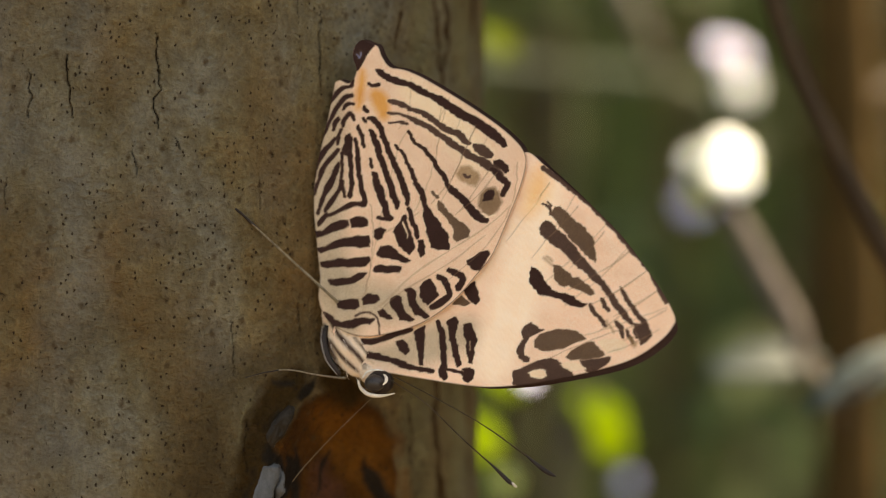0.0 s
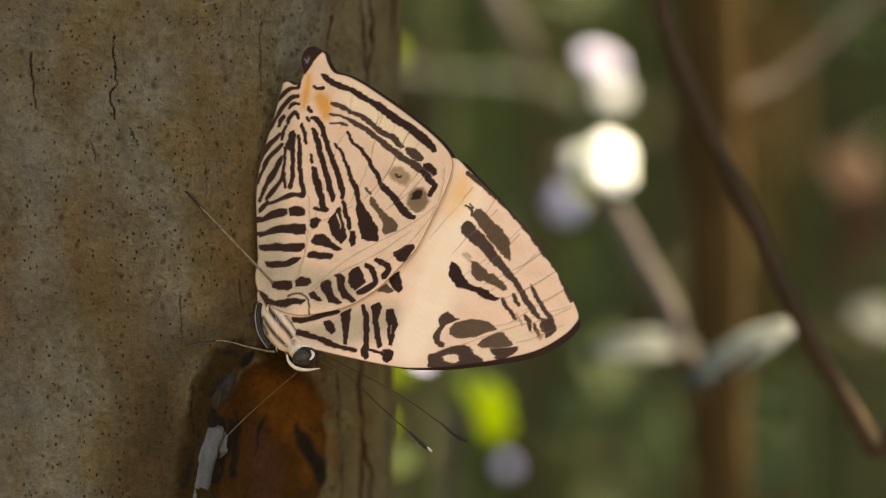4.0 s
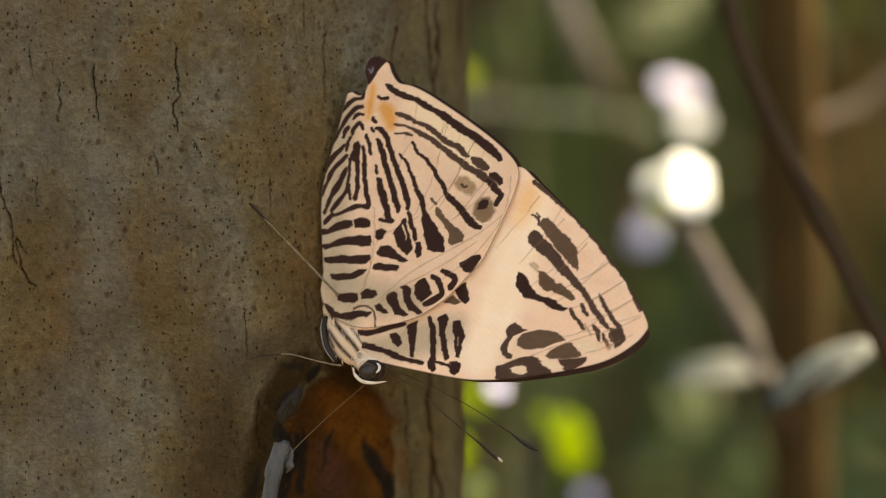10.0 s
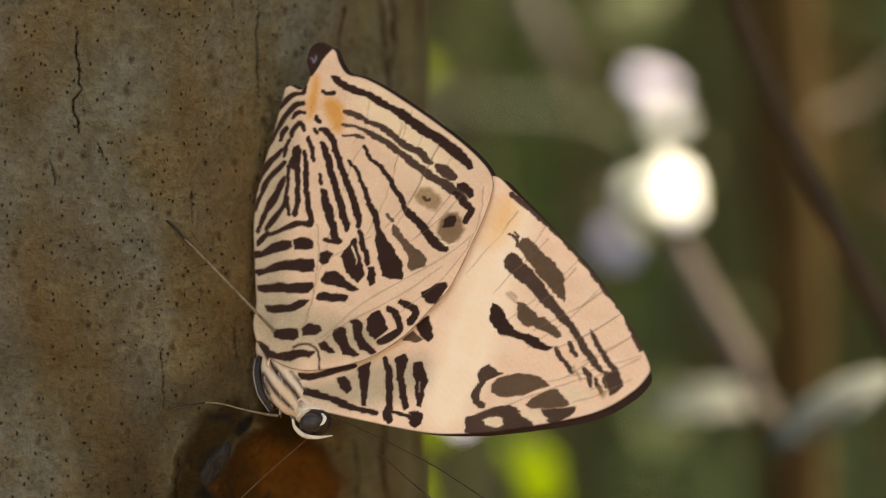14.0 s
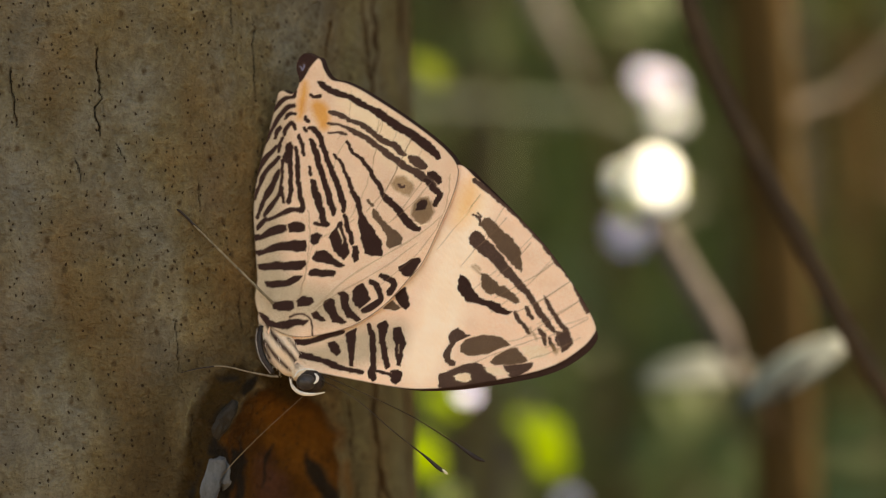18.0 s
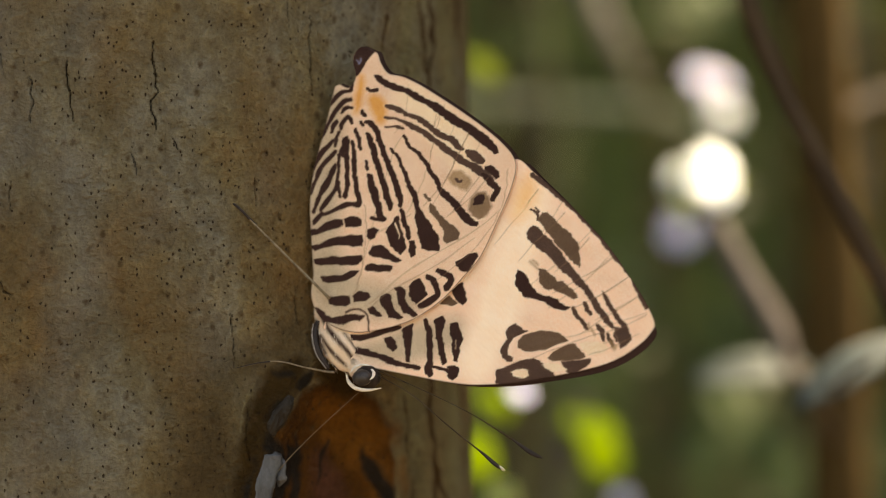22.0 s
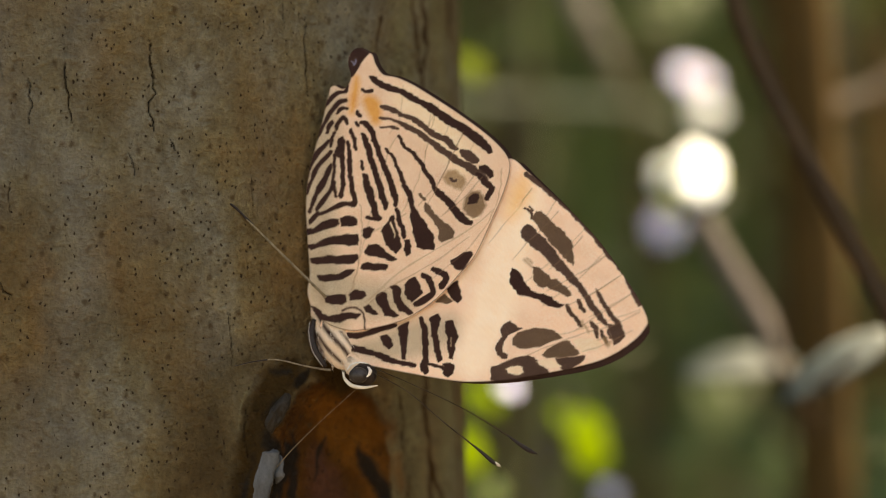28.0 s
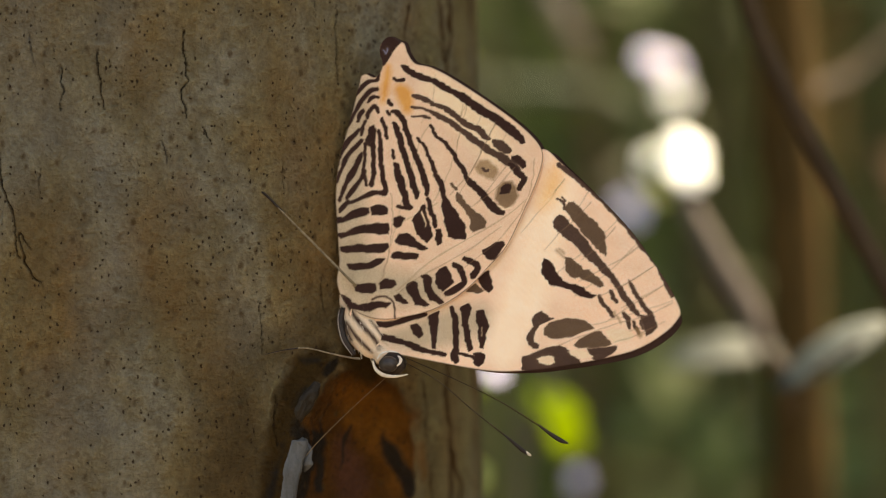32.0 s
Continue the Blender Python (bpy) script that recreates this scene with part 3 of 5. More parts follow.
KNOT_AT, KNOT_LEFT, KNOT_RIGHT, KNOT_TOP = [(27.97, -28.55), (19.10, -28.12), (39.11, -29.27), (27.97, -15.64)]
KNOT_W, KNOT_H = (KNOT_RIGHT[0] - KNOT_LEFT[0]) / 2, KNOT_TOP[1] - KNOT_AT[1]
KNOT_AT = ((KNOT_RIGHT[0] + KNOT_LEFT[0]) / 2, KNOT_AT[1])


def knot_depth(s, z):
    """Inside the old branch scar: 1 at the middle, 0 at its rim."""
    e = ((s - KNOT_AT[0]) / KNOT_W) ** 2 + ((z - KNOT_AT[1]) / KNOT_H) ** 2
    return np.clip(1 - e, 0, 1)


def trunk():
    s = np.concatenate([np.linspace(-math.pi * TR, -30, 60, endpoint=False), np.arange(-30, 62, 0.135), np.linspace(62, math.pi * TR, 30)])[:-1]
    z = np.concatenate([np.linspace(-ZERO * 1000 - 30, -42, 60, endpoint=False), np.arange(-42, 42, 0.135), np.linspace(42, 1500, 60)])
    gs, gz = np.meshgrid(s, z)
    uv = np.stack([gs.ravel(), gz.ravel()], 1)
    col = np.zeros((len(uv), 4))
    deep = np.zeros(len(uv))
    rag = wobble(uv, 2.6, 0.1, 3)
    wide = wobble(uv, 0.35, 1.8, 8)
    mid = wobble(uv, 0.9, 0.45, 12)
    softness = {CRACK: 0.045, STREAK: 0.16, SEAM: 0.15, PITCH: 0.3, EMBER: 1.1, RUDDY: 1.1, DIRT: 0.7}
    strength = {CRACK: 1.0, STREAK: 1.0, SEAM: 0.7, MUD: 0.75, DIRT: 0.97, PALE: 0.42, PITCH: 0.95, EMBER: 0.9, RUDDY: 0.8, OLIVE: 0.75}

    def lay(tone, line):
        k = cover(rag if tone is CRACK else mid if tone in softness else wide, line, softness.get(tone, 3.0)) * strength.get(tone, 0.42)
        rest = col[:, 3] * (1 - k)
        total = np.maximum(k + rest, 1e-6)
        col[:, :3] = col[:, :3] * (rest / total)[:, None] + np.array(tone) * (k / total)[:, None]
        col[:, 3] = k + rest
        return k

    for tone, line in BARK_MARKS:
        k = lay(tone, line)
        if tone is CRACK:
            deep += k * 0.5
    hole = knot_depth(*mid.T)
    deep += 3.2 * hole * hole * (3 - 2 * hole)
    rim = np.exp(-(((((mid[:, 0] - KNOT_AT[0]) / KNOT_W) ** 2 + ((mid[:, 1] - KNOT_AT[1]) / KNOT_H) ** 2) ** 0.5 - 1.12) / 0.13) ** 2)
    deep -= 0.45 * rim
    k = np.clip(hole * 6, 0, 1)
    red = np.array((0.066, 0.025, 0.005))
    a = col[:, 3]
    col[:, :3] = col[:, :3] * (1 - k)[:, None] + red * k[:, None]
    col[:, 3] = k + a * (1 - k)
    for tone, line in SCAR_MARKS:
        lay(tone, line)
    sway = 0.35 * np.sin(uv[:, 1] * 0.05) + 0.25 * np.sin(uv[:, 0] * 0.16 + 1) * np.sin(uv[:, 1] * 0.04)
    flare = 1 + 0.5 * np.exp(-(uv[:, 1] + ZERO * 1000) / 150)
    r = (TR + sway) * flare - deep
    th = uv[:, 0] / TR
    verts = np.stack([TX + r * np.sin(th), TY - r * np.cos(th), uv[:, 1]], 1) * MM + (0, 0, ZERO)
    w, h = len(s), len(z)
    a = np.arange(h - 1)[:, None] * w
    b = np.arange(w)[None]
    quads = np.stack([a + b, a + (b + 1) % w, a + w + (b + 1) % w, a + w + b], -1).reshape(-1, 4)
    scar = hole[quads].max(1) > 0.03
    made = []
    for name, some in (("trunk", quads[~scar]), ("knot", quads[scar])):
        used, back = np.unique(some, return_inverse=True)
        me = bpy.data.meshes.new(name)
        me.from_pydata(verts[used].tolist(), [], back.reshape(-1, 4).tolist())
        me.materials.append(BARK)
        me.shade_smooth()
        paint(me, col[used])
        made.append(me)
    return made


def on_bark(s, z, out=0.0):
    """A place on the trunk: s mm round it from the front, z mm up, out mm off it."""
    r = TR + out
    return mm(TX + r * math.sin(s / TR), TY - r * math.cos(s / TR), z)


tree = tagged(new("tree"), "smooth olive-brown tree trunk with fine cracks and a resin-filled knot", "tree")
tree.location = mm(TX, TY, -ZERO * 1000)
for me, words in zip(trunk(), ("olive-brown cracked bark", "rust-brown hollow branch scar")):
    bole = new(me.name, me)
    bole.parent = tree
    bole.location = -tree.location
    bole["label"] = words

# ---- the butterfly ----
REST = pose(*mm(-14.42, 306.77, -10.97), -2.0, 0, -14.95)
butterfly = tagged(new("butterfly"), "cream zebra-striped butterfly with closed wings, head down on the trunk", "butterfly")
butterfly.matrix_world = REST
HIND = []
mark(HIND, GREY, [(-1.20, 6.90, 4.11), (3.17, 4.16, 4.11), (8.19, 3.84, 3.43)])
mark(HIND, GREY, [(-0.05, 27.67, 2.73), (-1.13, 22.13, 4.09), (-1.99, 15.20, 4.77), (-1.82, 6.89, 4.77), (-0.36, 1.38, 4.09)])
mark(HIND, HONEY, [(8.95, 27.54, 2.73), (13.23, 23.37, 4.09), (16.06, 19.92, 3.41)])
mark(HIND, ORANGE, [(3.21, 29.98, 0.68), (3.13, 29.01, 0.95), (2.85, 27.63, 1.02), (2.56, 26.11, 0.75)])
mark(HIND, ORANGE, [(4.65, 27.26, 1.50), (5.23, 26.56, 1.91), (5.52, 25.17, 1.36)])
mark(HIND, TAN, [(8.24, 23.28, 0.11), (6.81, 20.68, 0.11), (4.67, 13.80, 0.10), (3.38, 8.98, 0.10), (1.80, 2.77, 0.10)])
mark(HIND, TAN, [(12.16, 25.44, 0.10), (11.10, 19.27, 0.10), (8.25, 13.79, 0.10), (4.67, 11.73, 0.10)])
mark(HIND, SEPIA, [(16.48, 23.81, 0.11), (14.71, 20.61, 0.13), (13.16, 17.61, 0.12), (10.53, 14.82, 0.10)])
mark(HIND, SEPIA, [(17.61, 18.54, 0.10), (14.71, 14.87, 0.11), (13.23, 13.44, 0.08)])
mark(HIND, TAN, [(8.96, 13.79, 0.11), (6.10, 12.08, 0.10)])
mark(HIND, SEPIA, [(12.87, 25.98, 0.08), (11.95, 22.69, 0.08), (11.45, 20.64, 0.07)])
mark(HIND, SEPIA, [(14.57, 24.86, 0.08), (13.79, 22.81, 0.07)])
mark(HIND, TAN, [(8.95, 28.92, 0.08), (8.38, 24.79, 0.08), (7.24, 23.43, 0.08)])
mark(HIND, TAN, [(19.57, 14.11, 0.11), (17.46, 12.41, 0.14), (13.94, 10.36, 0.14), (8.97, 7.62, 0.15), (5.39, 4.86, 0.16), (3.82, 3.61, 0.16)])
mark(HIND, TAN, [(13.23, 26.45, 0.08), (11.45, 23.39, 0.08)])
mark(HIND, TAN, [(17.47, 22.30, 0.08), (16.06, 19.24, 0.08)])
FORE = []
mark(FORE, GREY, [(1.64, -1.71, 1.78), (5.24, -1.67, 3.15), (8.81, -0.95, 4.52), (13.77, 0.13, 3.43)])
mark(FORE, BAND, [(16.62, -3.24, 4.50), (18.86, 2.21, 5.46), (21.11, 8.33, 5.18), (23.41, 13.76, 3.82), (24.80, 16.12, 1.36)])
mark(FORE, BAND, [(8.97, 2.82, 0.95), (14.64, 6.95, 2.05), (19.57, 11.72, 1.77)])
mark(FORE, TAN, [(-0.36, -0.00, 0.14), (1.09, -1.37, 0.17), (2.89, -2.72, 0.14)])
mark(FORE, TAN, [(34.28, -0.35, 0.14), (29.96, -1.61, 0.14), (25.47, -3.14, 0.14)])
mark(FORE, TAN, [(24.11, 16.33, 0.09), (21.67, 13.42, 0.09), (18.87, 10.36, 0.07)])
mark(FORE, TAN, [(27.09, 15.23, 0.09), (24.10, 11.04, 0.09), (21.66, 8.33, 0.07)])
mark(FORE, TAN, [(30.33, 11.72, 0.09), (26.53, 8.21, 0.09), (23.05, 5.63, 0.07)])
mark(FORE, TAN, [(32.72, 9.03, 0.09), (28.94, 5.52, 0.09), (25.14, 2.93, 0.07)])
mark(FORE, TAN, [(34.77, 6.48, 0.09), (29.97, 3.50, 0.09)])
mark(FORE, TAN, [(35.85, 4.21, 0.09), (30.65, 1.49, 0.09)])
mark(FORE, TAN, [(36.53, 2.21, 0.09), (29.96, 0.28, 0.09), (23.05, -1.48, 0.07)])
mark(FORE, APRICOT, [(23.05, 17.2, 1.4), (22.58, 15.79, 2.4), (21.53, 13.76, 1.4)])
mark(FORE, UMBER, [(23.42, 18.10, 0.47), (26.54, 15.64, 0.47), (29.98, 12.39, 0.56), (32.72, 9.03, 0.56), (34.77, 6.48, 0.47), (35.79, 4.34, 0.45), (36.46, 2.88, 0.45)])
mark(HIND, DARK, [(4.77, 30.17), (5.20, 30.16), (6.64, 29.24), (7.94, 28.67), (8.87, 28.45), (10.24, 27.60), (11.53, 26.89), (12.60, 26.40), (13.53, 25.70), (14.74, 24.93), (15.66, 24.37), (16.65, 23.75), (17.79, 22.92), (18.64, 22.22), (19.21, 21.47), (19.49, 20.78), (19.14, 20.65), (18.51, 21.20), (17.66, 21.82), (16.67, 22.58), (15.46, 23.55), (14.25, 24.18), (13.11, 25.02), (11.96, 25.86), (10.82, 26.70), (9.53, 27.33), (8.45, 28.11), (7.23, 28.33), (6.07, 28.83), (5.20, 29.54)])
mark(HIND, UMBER, [(6.31, 26.55, 0.34), (7.03, 26.33, 0.55), (7.97, 25.91, 0.48), (8.40, 25.70, 0.21)])
mark(HIND, UMBER, [(8.47, 25.56, 0.34), (9.76, 25.06, 0.48), (11.05, 24.29, 0.55), (11.91, 23.52, 0.55), (12.99, 22.83, 0.62), (14.05, 22.34, 0.69), (14.84, 21.51, 0.55), (15.27, 21.30, 0.27)])
mark(HIND, UMBER, [(15.69, 21.16), (16.68, 21.08), (17.39, 20.60), (17.89, 19.84), (17.68, 19.50), (16.90, 19.58), (16.19, 20.20), (15.62, 20.82)])
mark(HIND, DARK, [(17.96, 19.16), (18.66, 19.29), (19.37, 18.67), (19.59, 17.99), (19.24, 17.79), (18.53, 18.34), (17.97, 18.75)])
mark(HIND, UMBER, [(6.04, 25.17, 0.14), (7.26, 25.09, 0.14), (7.98, 24.74, 0.27), (8.91, 24.24, 0.41), (10.13, 23.68, 0.55), (11.57, 22.70, 0.55), (12.64, 21.80, 0.62), (13.71, 21.04, 0.69), (14.78, 20.28, 0.69), (15.85, 19.58, 0.75), (16.91, 18.96, 0.82), (17.97, 18.14, 0.82), (19.04, 17.04, 0.69), (19.39, 16.42, 0.48), (18.84, 15.47, 0.48)])
mark(HIND, DARK, [(17.69, 18.27, 0.34), (18.68, 17.31, 0.55), (19.32, 16.49, 0.48), (18.84, 15.47, 0.41)])
mark(HIND, UMBER, [(6.05, 24.07, 0.14), (7.13, 24.06, 0.21), (8.20, 23.84, 0.21)])
mark(HIND, DARK, [(8.28, 23.01, 0.21), (8.72, 22.18, 0.21), (9.37, 21.42, 0.27), (10.16, 20.73, 0.27), (10.74, 19.97, 0.34), (11.25, 19.14, 0.34), (11.82, 18.24, 0.41), (12.33, 17.49, 0.41), (12.55, 16.73, 0.41), (12.91, 16.25, 0.62), (13.62, 15.70, 0.62), (14.33, 15.01, 0.69), (14.84, 14.33, 0.75), (15.41, 13.57, 0.82), (16.12, 12.96, 0.82), (16.76, 12.68, 0.55)])
mark(HIND, DARK, [(6.72, 21.51, 0.14), (7.30, 20.96, 0.21), (7.74, 20.13, 0.21), (8.11, 19.16, 0.27), (8.55, 18.26, 0.34), (8.91, 17.09, 0.41), (9.35, 16.40, 0.55), (9.65, 15.30, 0.48), (9.73, 14.48, 0.34)])
mark(HIND, DARK, [(9.72, 14.75), (10.30, 14.20), (10.88, 13.38), (11.45, 12.56), (12.17, 11.32), (12.40, 10.23), (12.26, 9.68), (11.34, 9.75), (10.41, 9.95), (10.12, 10.64), (9.97, 11.73), (9.67, 12.97), (9.59, 13.93)])
mark(HIND, BROWN, [(11.36, 15.09), (11.93, 14.68), (12.50, 13.79), (13.22, 13.03), (14.15, 12.42), (14.86, 11.53), (14.73, 10.98), (13.24, 10.57), (12.89, 11.05), (13.02, 12.01), (12.37, 12.96), (11.79, 13.79), (11.29, 14.34)])
mark(HIND, BROWN, [(10.71, 16.05, 0.21), (11.28, 15.50, 0.21)])
mark(HIND, DARK, [(3.67, 24.72, 0.27), (4.39, 24.57, 0.41), (4.83, 24.01, 0.55), (5.13, 23.18, 0.48), (5.50, 22.07, 0.48), (5.94, 20.90, 0.48), (6.46, 19.45, 0.55), (6.97, 18.27, 0.55), (7.34, 17.24, 0.55), (7.64, 16.20, 0.62), (7.79, 15.31, 0.41), (7.72, 14.90, 0.21)])
mark(HIND, DARK, [(7.87, 14.48, 0.27), (8.09, 13.45, 0.41), (8.46, 12.42, 0.41), (8.76, 11.32, 0.41)])
mark(HIND, DARK, [(8.84, 10.77), (9.26, 10.84), (9.48, 10.02), (9.49, 9.27), (9.07, 8.99), (8.77, 9.68)])
mark(HIND, DARK, [(3.83, 23.33, 0.34), (4.20, 22.64, 0.55), (4.57, 21.60, 0.62), (4.87, 20.35, 0.55), (5.17, 19.46, 0.55), (5.47, 18.28, 0.55), (5.91, 17.11, 0.62), (6.21, 16.00, 0.62), (6.50, 15.04, 0.55), (6.58, 14.63, 0.34)])
mark(HIND, DARK, [(3.72, 20.16, 0.21), (3.80, 19.33, 0.21)])
mark(HIND, DARK, [(3.81, 18.77), (4.31, 18.56), (4.54, 17.60), (4.98, 16.70), (5.28, 15.53), (5.58, 14.15), (5.95, 13.39), (5.59, 13.18), (5.09, 13.46), (4.86, 14.49), (4.56, 15.53), (4.05, 16.57), (3.89, 17.60)])
mark(HIND, DARK, [(4.29, 13.60, 0.21), (5.23, 13.39, 0.34), (5.66, 13.32, 0.27)])
mark(HIND, DARK, [(2.45, 23.90, 0.27), (2.75, 22.93, 0.34), (2.98, 21.68, 0.27)])
mark(HIND, DARK, [(3.30, 25.90, 0.34), (3.59, 25.62, 0.34)])
mark(HIND, DARK, [(3.02, 24.73, 0.21), (3.39, 24.38, 0.21)])
mark(HIND, DARK, [(0.87, 22.95), (1.45, 23.22), (1.60, 22.46), (1.47, 21.42), (1.48, 20.73), (0.97, 20.73), (0.46, 20.94), (0.38, 21.57), (0.74, 22.12)])
mark(HIND, DARK, [(1.26, 20.87, 0.48), (1.35, 19.34, 0.41), (1.36, 17.96, 0.41), (1.23, 16.72, 0.41), (1.02, 16.16, 0.34)])
mark(HIND, DARK, [(0.32, 21.01, 0.27), (0.26, 19.35, 0.21), (0.14, 17.62, 0.27), (0.51, 16.17, 0.21)])
mark(HIND, DARK, [(1.96, 22.52, 0.27), (2.19, 21.41, 0.34), (2.21, 20.03, 0.48), (2.29, 18.65, 0.41), (2.45, 17.26, 0.41), (2.61, 16.16, 0.48), (2.83, 15.33, 0.41)])
mark(HIND, DARK, [(2.76, 15.19, 0.41), (1.61, 15.19, 0.34), (0.89, 15.06, 0.48), (0.17, 14.78, 0.41), (-0.92, 14.30, 0.27), (-1.86, 14.03, 0.14)])
mark(HIND, DARK, [(2.11, 29.10, 0.21), (1.83, 28.48, 0.34), (1.10, 28.42, 0.34), (0.38, 28.08, 0.41), (-0.19, 27.47, 0.41), (-0.69, 26.85, 0.27)])
mark(HIND, DARK, [(1.91, 27.44, 0.27), (1.12, 27.24, 0.41), (0.40, 26.63, 0.41), (-0.25, 25.94, 0.41), (-0.67, 25.11, 0.34), (-1.24, 24.08, 0.27), (-1.96, 23.05, 0.34), (-2.60, 22.08, 0.41), (-2.74, 21.67, 0.27)])
mark(HIND, DARK, [(1.92, 26.40, 0.21), (1.49, 26.54, 0.34), (1.05, 26.34, 0.34), (0.70, 25.93, 0.21)])
mark(HIND, DARK, [(1.94, 24.67, 0.21), (1.79, 25.29, 0.34), (1.50, 25.37, 0.34), (1.21, 25.16, 0.34), (0.71, 24.61, 0.34), (0.57, 24.06, 0.21)])
mark(HIND, DARK, [(0.13, 24.90, 0.27), (-0.30, 24.42, 0.34), (-0.51, 23.73, 0.27)])
mark(HIND, DARK, [(0.36, 23.65, 0.27), (0.08, 22.96, 0.27), (-0.13, 22.13, 0.21)])
mark(HIND, DARK, [(-0.36, 22.75, 0.27), (-0.93, 22.13, 0.34), (-1.51, 21.65, 0.41), (-2.08, 20.90, 0.48), (-2.58, 20.21, 0.48), (-2.94, 19.37, 0.41), (-3.00, 18.68, 0.21)])
mark(HIND, DARK, [(-0.12, 21.43, 0.27), (-0.63, 20.88, 0.41), (-1.34, 20.20, 0.48), (-1.92, 19.51, 0.41), (-2.35, 18.68, 0.34), (-2.77, 17.64, 0.27), (-3.05, 16.60, 0.14)])
mark(HIND, DARK, [(-0.11, 19.91, 0.21), (-0.46, 19.22, 0.48), (-0.89, 18.25, 0.62), (-1.46, 17.28, 0.62), (-2.03, 16.45, 0.41), (-2.38, 15.55, 0.34), (-2.88, 14.38, 0.21)])
mark(HIND, DARK, [(0.28, 17.97, 0.27), (-0.08, 17.14, 0.41), (-0.58, 16.38, 0.41), (-1.15, 15.69, 0.41), (-1.65, 15.07, 0.34), (-2.01, 14.65, 0.27)])
mark(HIND, DARK, [(-1.79, 14.31, 0.21), (-2.22, 13.82, 0.41), (-2.65, 13.34, 0.41), (-2.86, 13.06, 0.21)])
mark(HIND, DARK, [(-3.22, 12.30), (-2.35, 12.37), (-1.27, 13.13), (-0.18, 13.47), (0.69, 13.40), (0.77, 12.92), (0.19, 12.57), (-1.11, 12.36), (-2.34, 11.88), (-3.07, 11.81)])
mark(HIND, DARK, [(0.98, 13.54), (1.62, 13.74), (2.64, 13.67), (3.00, 13.26), (2.93, 12.77), (2.00, 12.64), (1.13, 12.71)])
mark(HIND, DARK, [(-3.05, 10.43), (-2.11, 10.56), (-0.88, 11.19), (0.20, 11.39), (1.65, 11.60), (3.02, 11.53), (3.17, 10.91), (3.03, 10.43), (1.81, 10.36), (0.79, 10.50), (-0.51, 10.57), (-1.60, 10.29), (-2.68, 10.01)])
mark(HIND, DARK, [(-2.74, 8.83), (-1.58, 8.90), (-0.64, 9.18), (0.59, 9.11), (1.67, 9.19), (2.97, 9.19), (3.12, 8.77), (2.55, 8.29), (1.32, 8.22), (0.24, 8.22), (-0.85, 8.35), (-1.94, 8.28), (-2.52, 8.42)])
mark(HIND, DARK, [(-1.70, 6.41), (-1.85, 6.83), (-0.83, 6.97), (0.61, 6.97), (1.69, 7.46), (2.56, 7.46), (2.06, 6.84), (1.13, 6.42), (-0.10, 6.21), (-1.19, 6.21)])
mark(HIND, DARK, [(-1.17, 4.34), (-0.08, 4.49), (1.51, 4.49), (1.52, 3.80), (1.01, 3.46), (-0.07, 3.52), (-0.80, 3.65)])
mark(HIND, DARK, [(2.01, 4.50), (2.59, 4.98), (3.74, 4.92), (3.96, 4.51), (3.32, 4.09), (2.16, 3.95)])
mark(HIND, DARK, [(-2.61, 3.23), (-2.02, 2.95), (-1.29, 2.27), (-0.56, 2.07), (0.31, 2.21), (0.60, 1.80), (-0.05, 1.38), (-0.99, 1.58), (-1.87, 1.99), (-2.38, 2.60)])
mark(HIND, DARK, [(0.09, 2.00), (1.03, 2.42), (2.11, 2.36), (3.19, 2.23), (2.62, 1.74), (1.61, 1.74), (0.68, 1.32), (0.10, 1.24)])
mark(HIND, DARK, [(3.80, 12.15), (4.52, 12.36), (5.10, 12.15), (4.74, 11.74), (4.53, 11.32), (4.03, 11.12), (3.74, 11.46)])
mark(HIND, DARK, [(3.90, 9.60), (4.40, 10.29), (5.26, 10.43), (5.98, 10.02), (6.35, 9.47), (7.07, 8.99), (7.71, 8.58), (7.14, 8.37), (6.35, 8.71), (5.63, 8.98), (4.77, 9.12), (4.05, 9.26)])
mark(HIND, DARK, [(3.35, 7.60), (3.63, 8.15), (4.21, 8.29), (4.93, 8.02), (6.00, 8.02), (6.65, 7.82), (6.37, 7.47), (5.29, 7.40), (4.21, 7.40), (3.57, 7.47)])
mark(HIND, DARK, [(7.09, 13.52), (7.38, 13.66), (7.60, 12.97), (7.75, 12.08), (8.19, 11.05), (8.27, 10.02), (7.71, 9.33), (7.20, 9.67), (6.62, 10.36), (6.26, 11.19), (6.03, 11.87), (6.32, 12.42), (6.81, 12.91)])
mark(HIND, SPOT, [(7.17, 12.90, 0.14), (7.47, 11.87, 0.14), (7.62, 11.19, 0.07)])
mark(HIND, DARK, [(14.33, 8.25), (15.24, 8.73), (15.94, 9.21), (16.79, 9.28), (16.93, 8.80), (16.45, 8.05), (15.75, 7.30), (15.25, 7.23), (14.54, 7.84)])
mark(HIND, DARK, [(3.76, 3.06), (4.33, 3.27), (5.06, 2.45), (5.35, 2.18), (4.63, 2.24), (3.91, 2.58)])
mark(HIND, DARK, [(5.25, 4.45), (5.89, 4.79), (6.40, 4.52), (6.62, 3.63), (6.77, 2.81), (7.35, 2.40), (7.92, 2.06), (7.35, 1.92), (6.21, 2.12), (5.77, 3.07), (5.19, 3.83)])
mark(HIND, DARK, [(7.03, 5.48), (7.75, 5.56), (8.18, 5.01), (8.19, 3.84), (8.55, 3.16), (9.27, 2.76), (9.70, 2.35), (9.21, 2.14), (8.49, 2.61), (7.99, 2.61), (7.55, 3.36), (7.33, 4.53)])
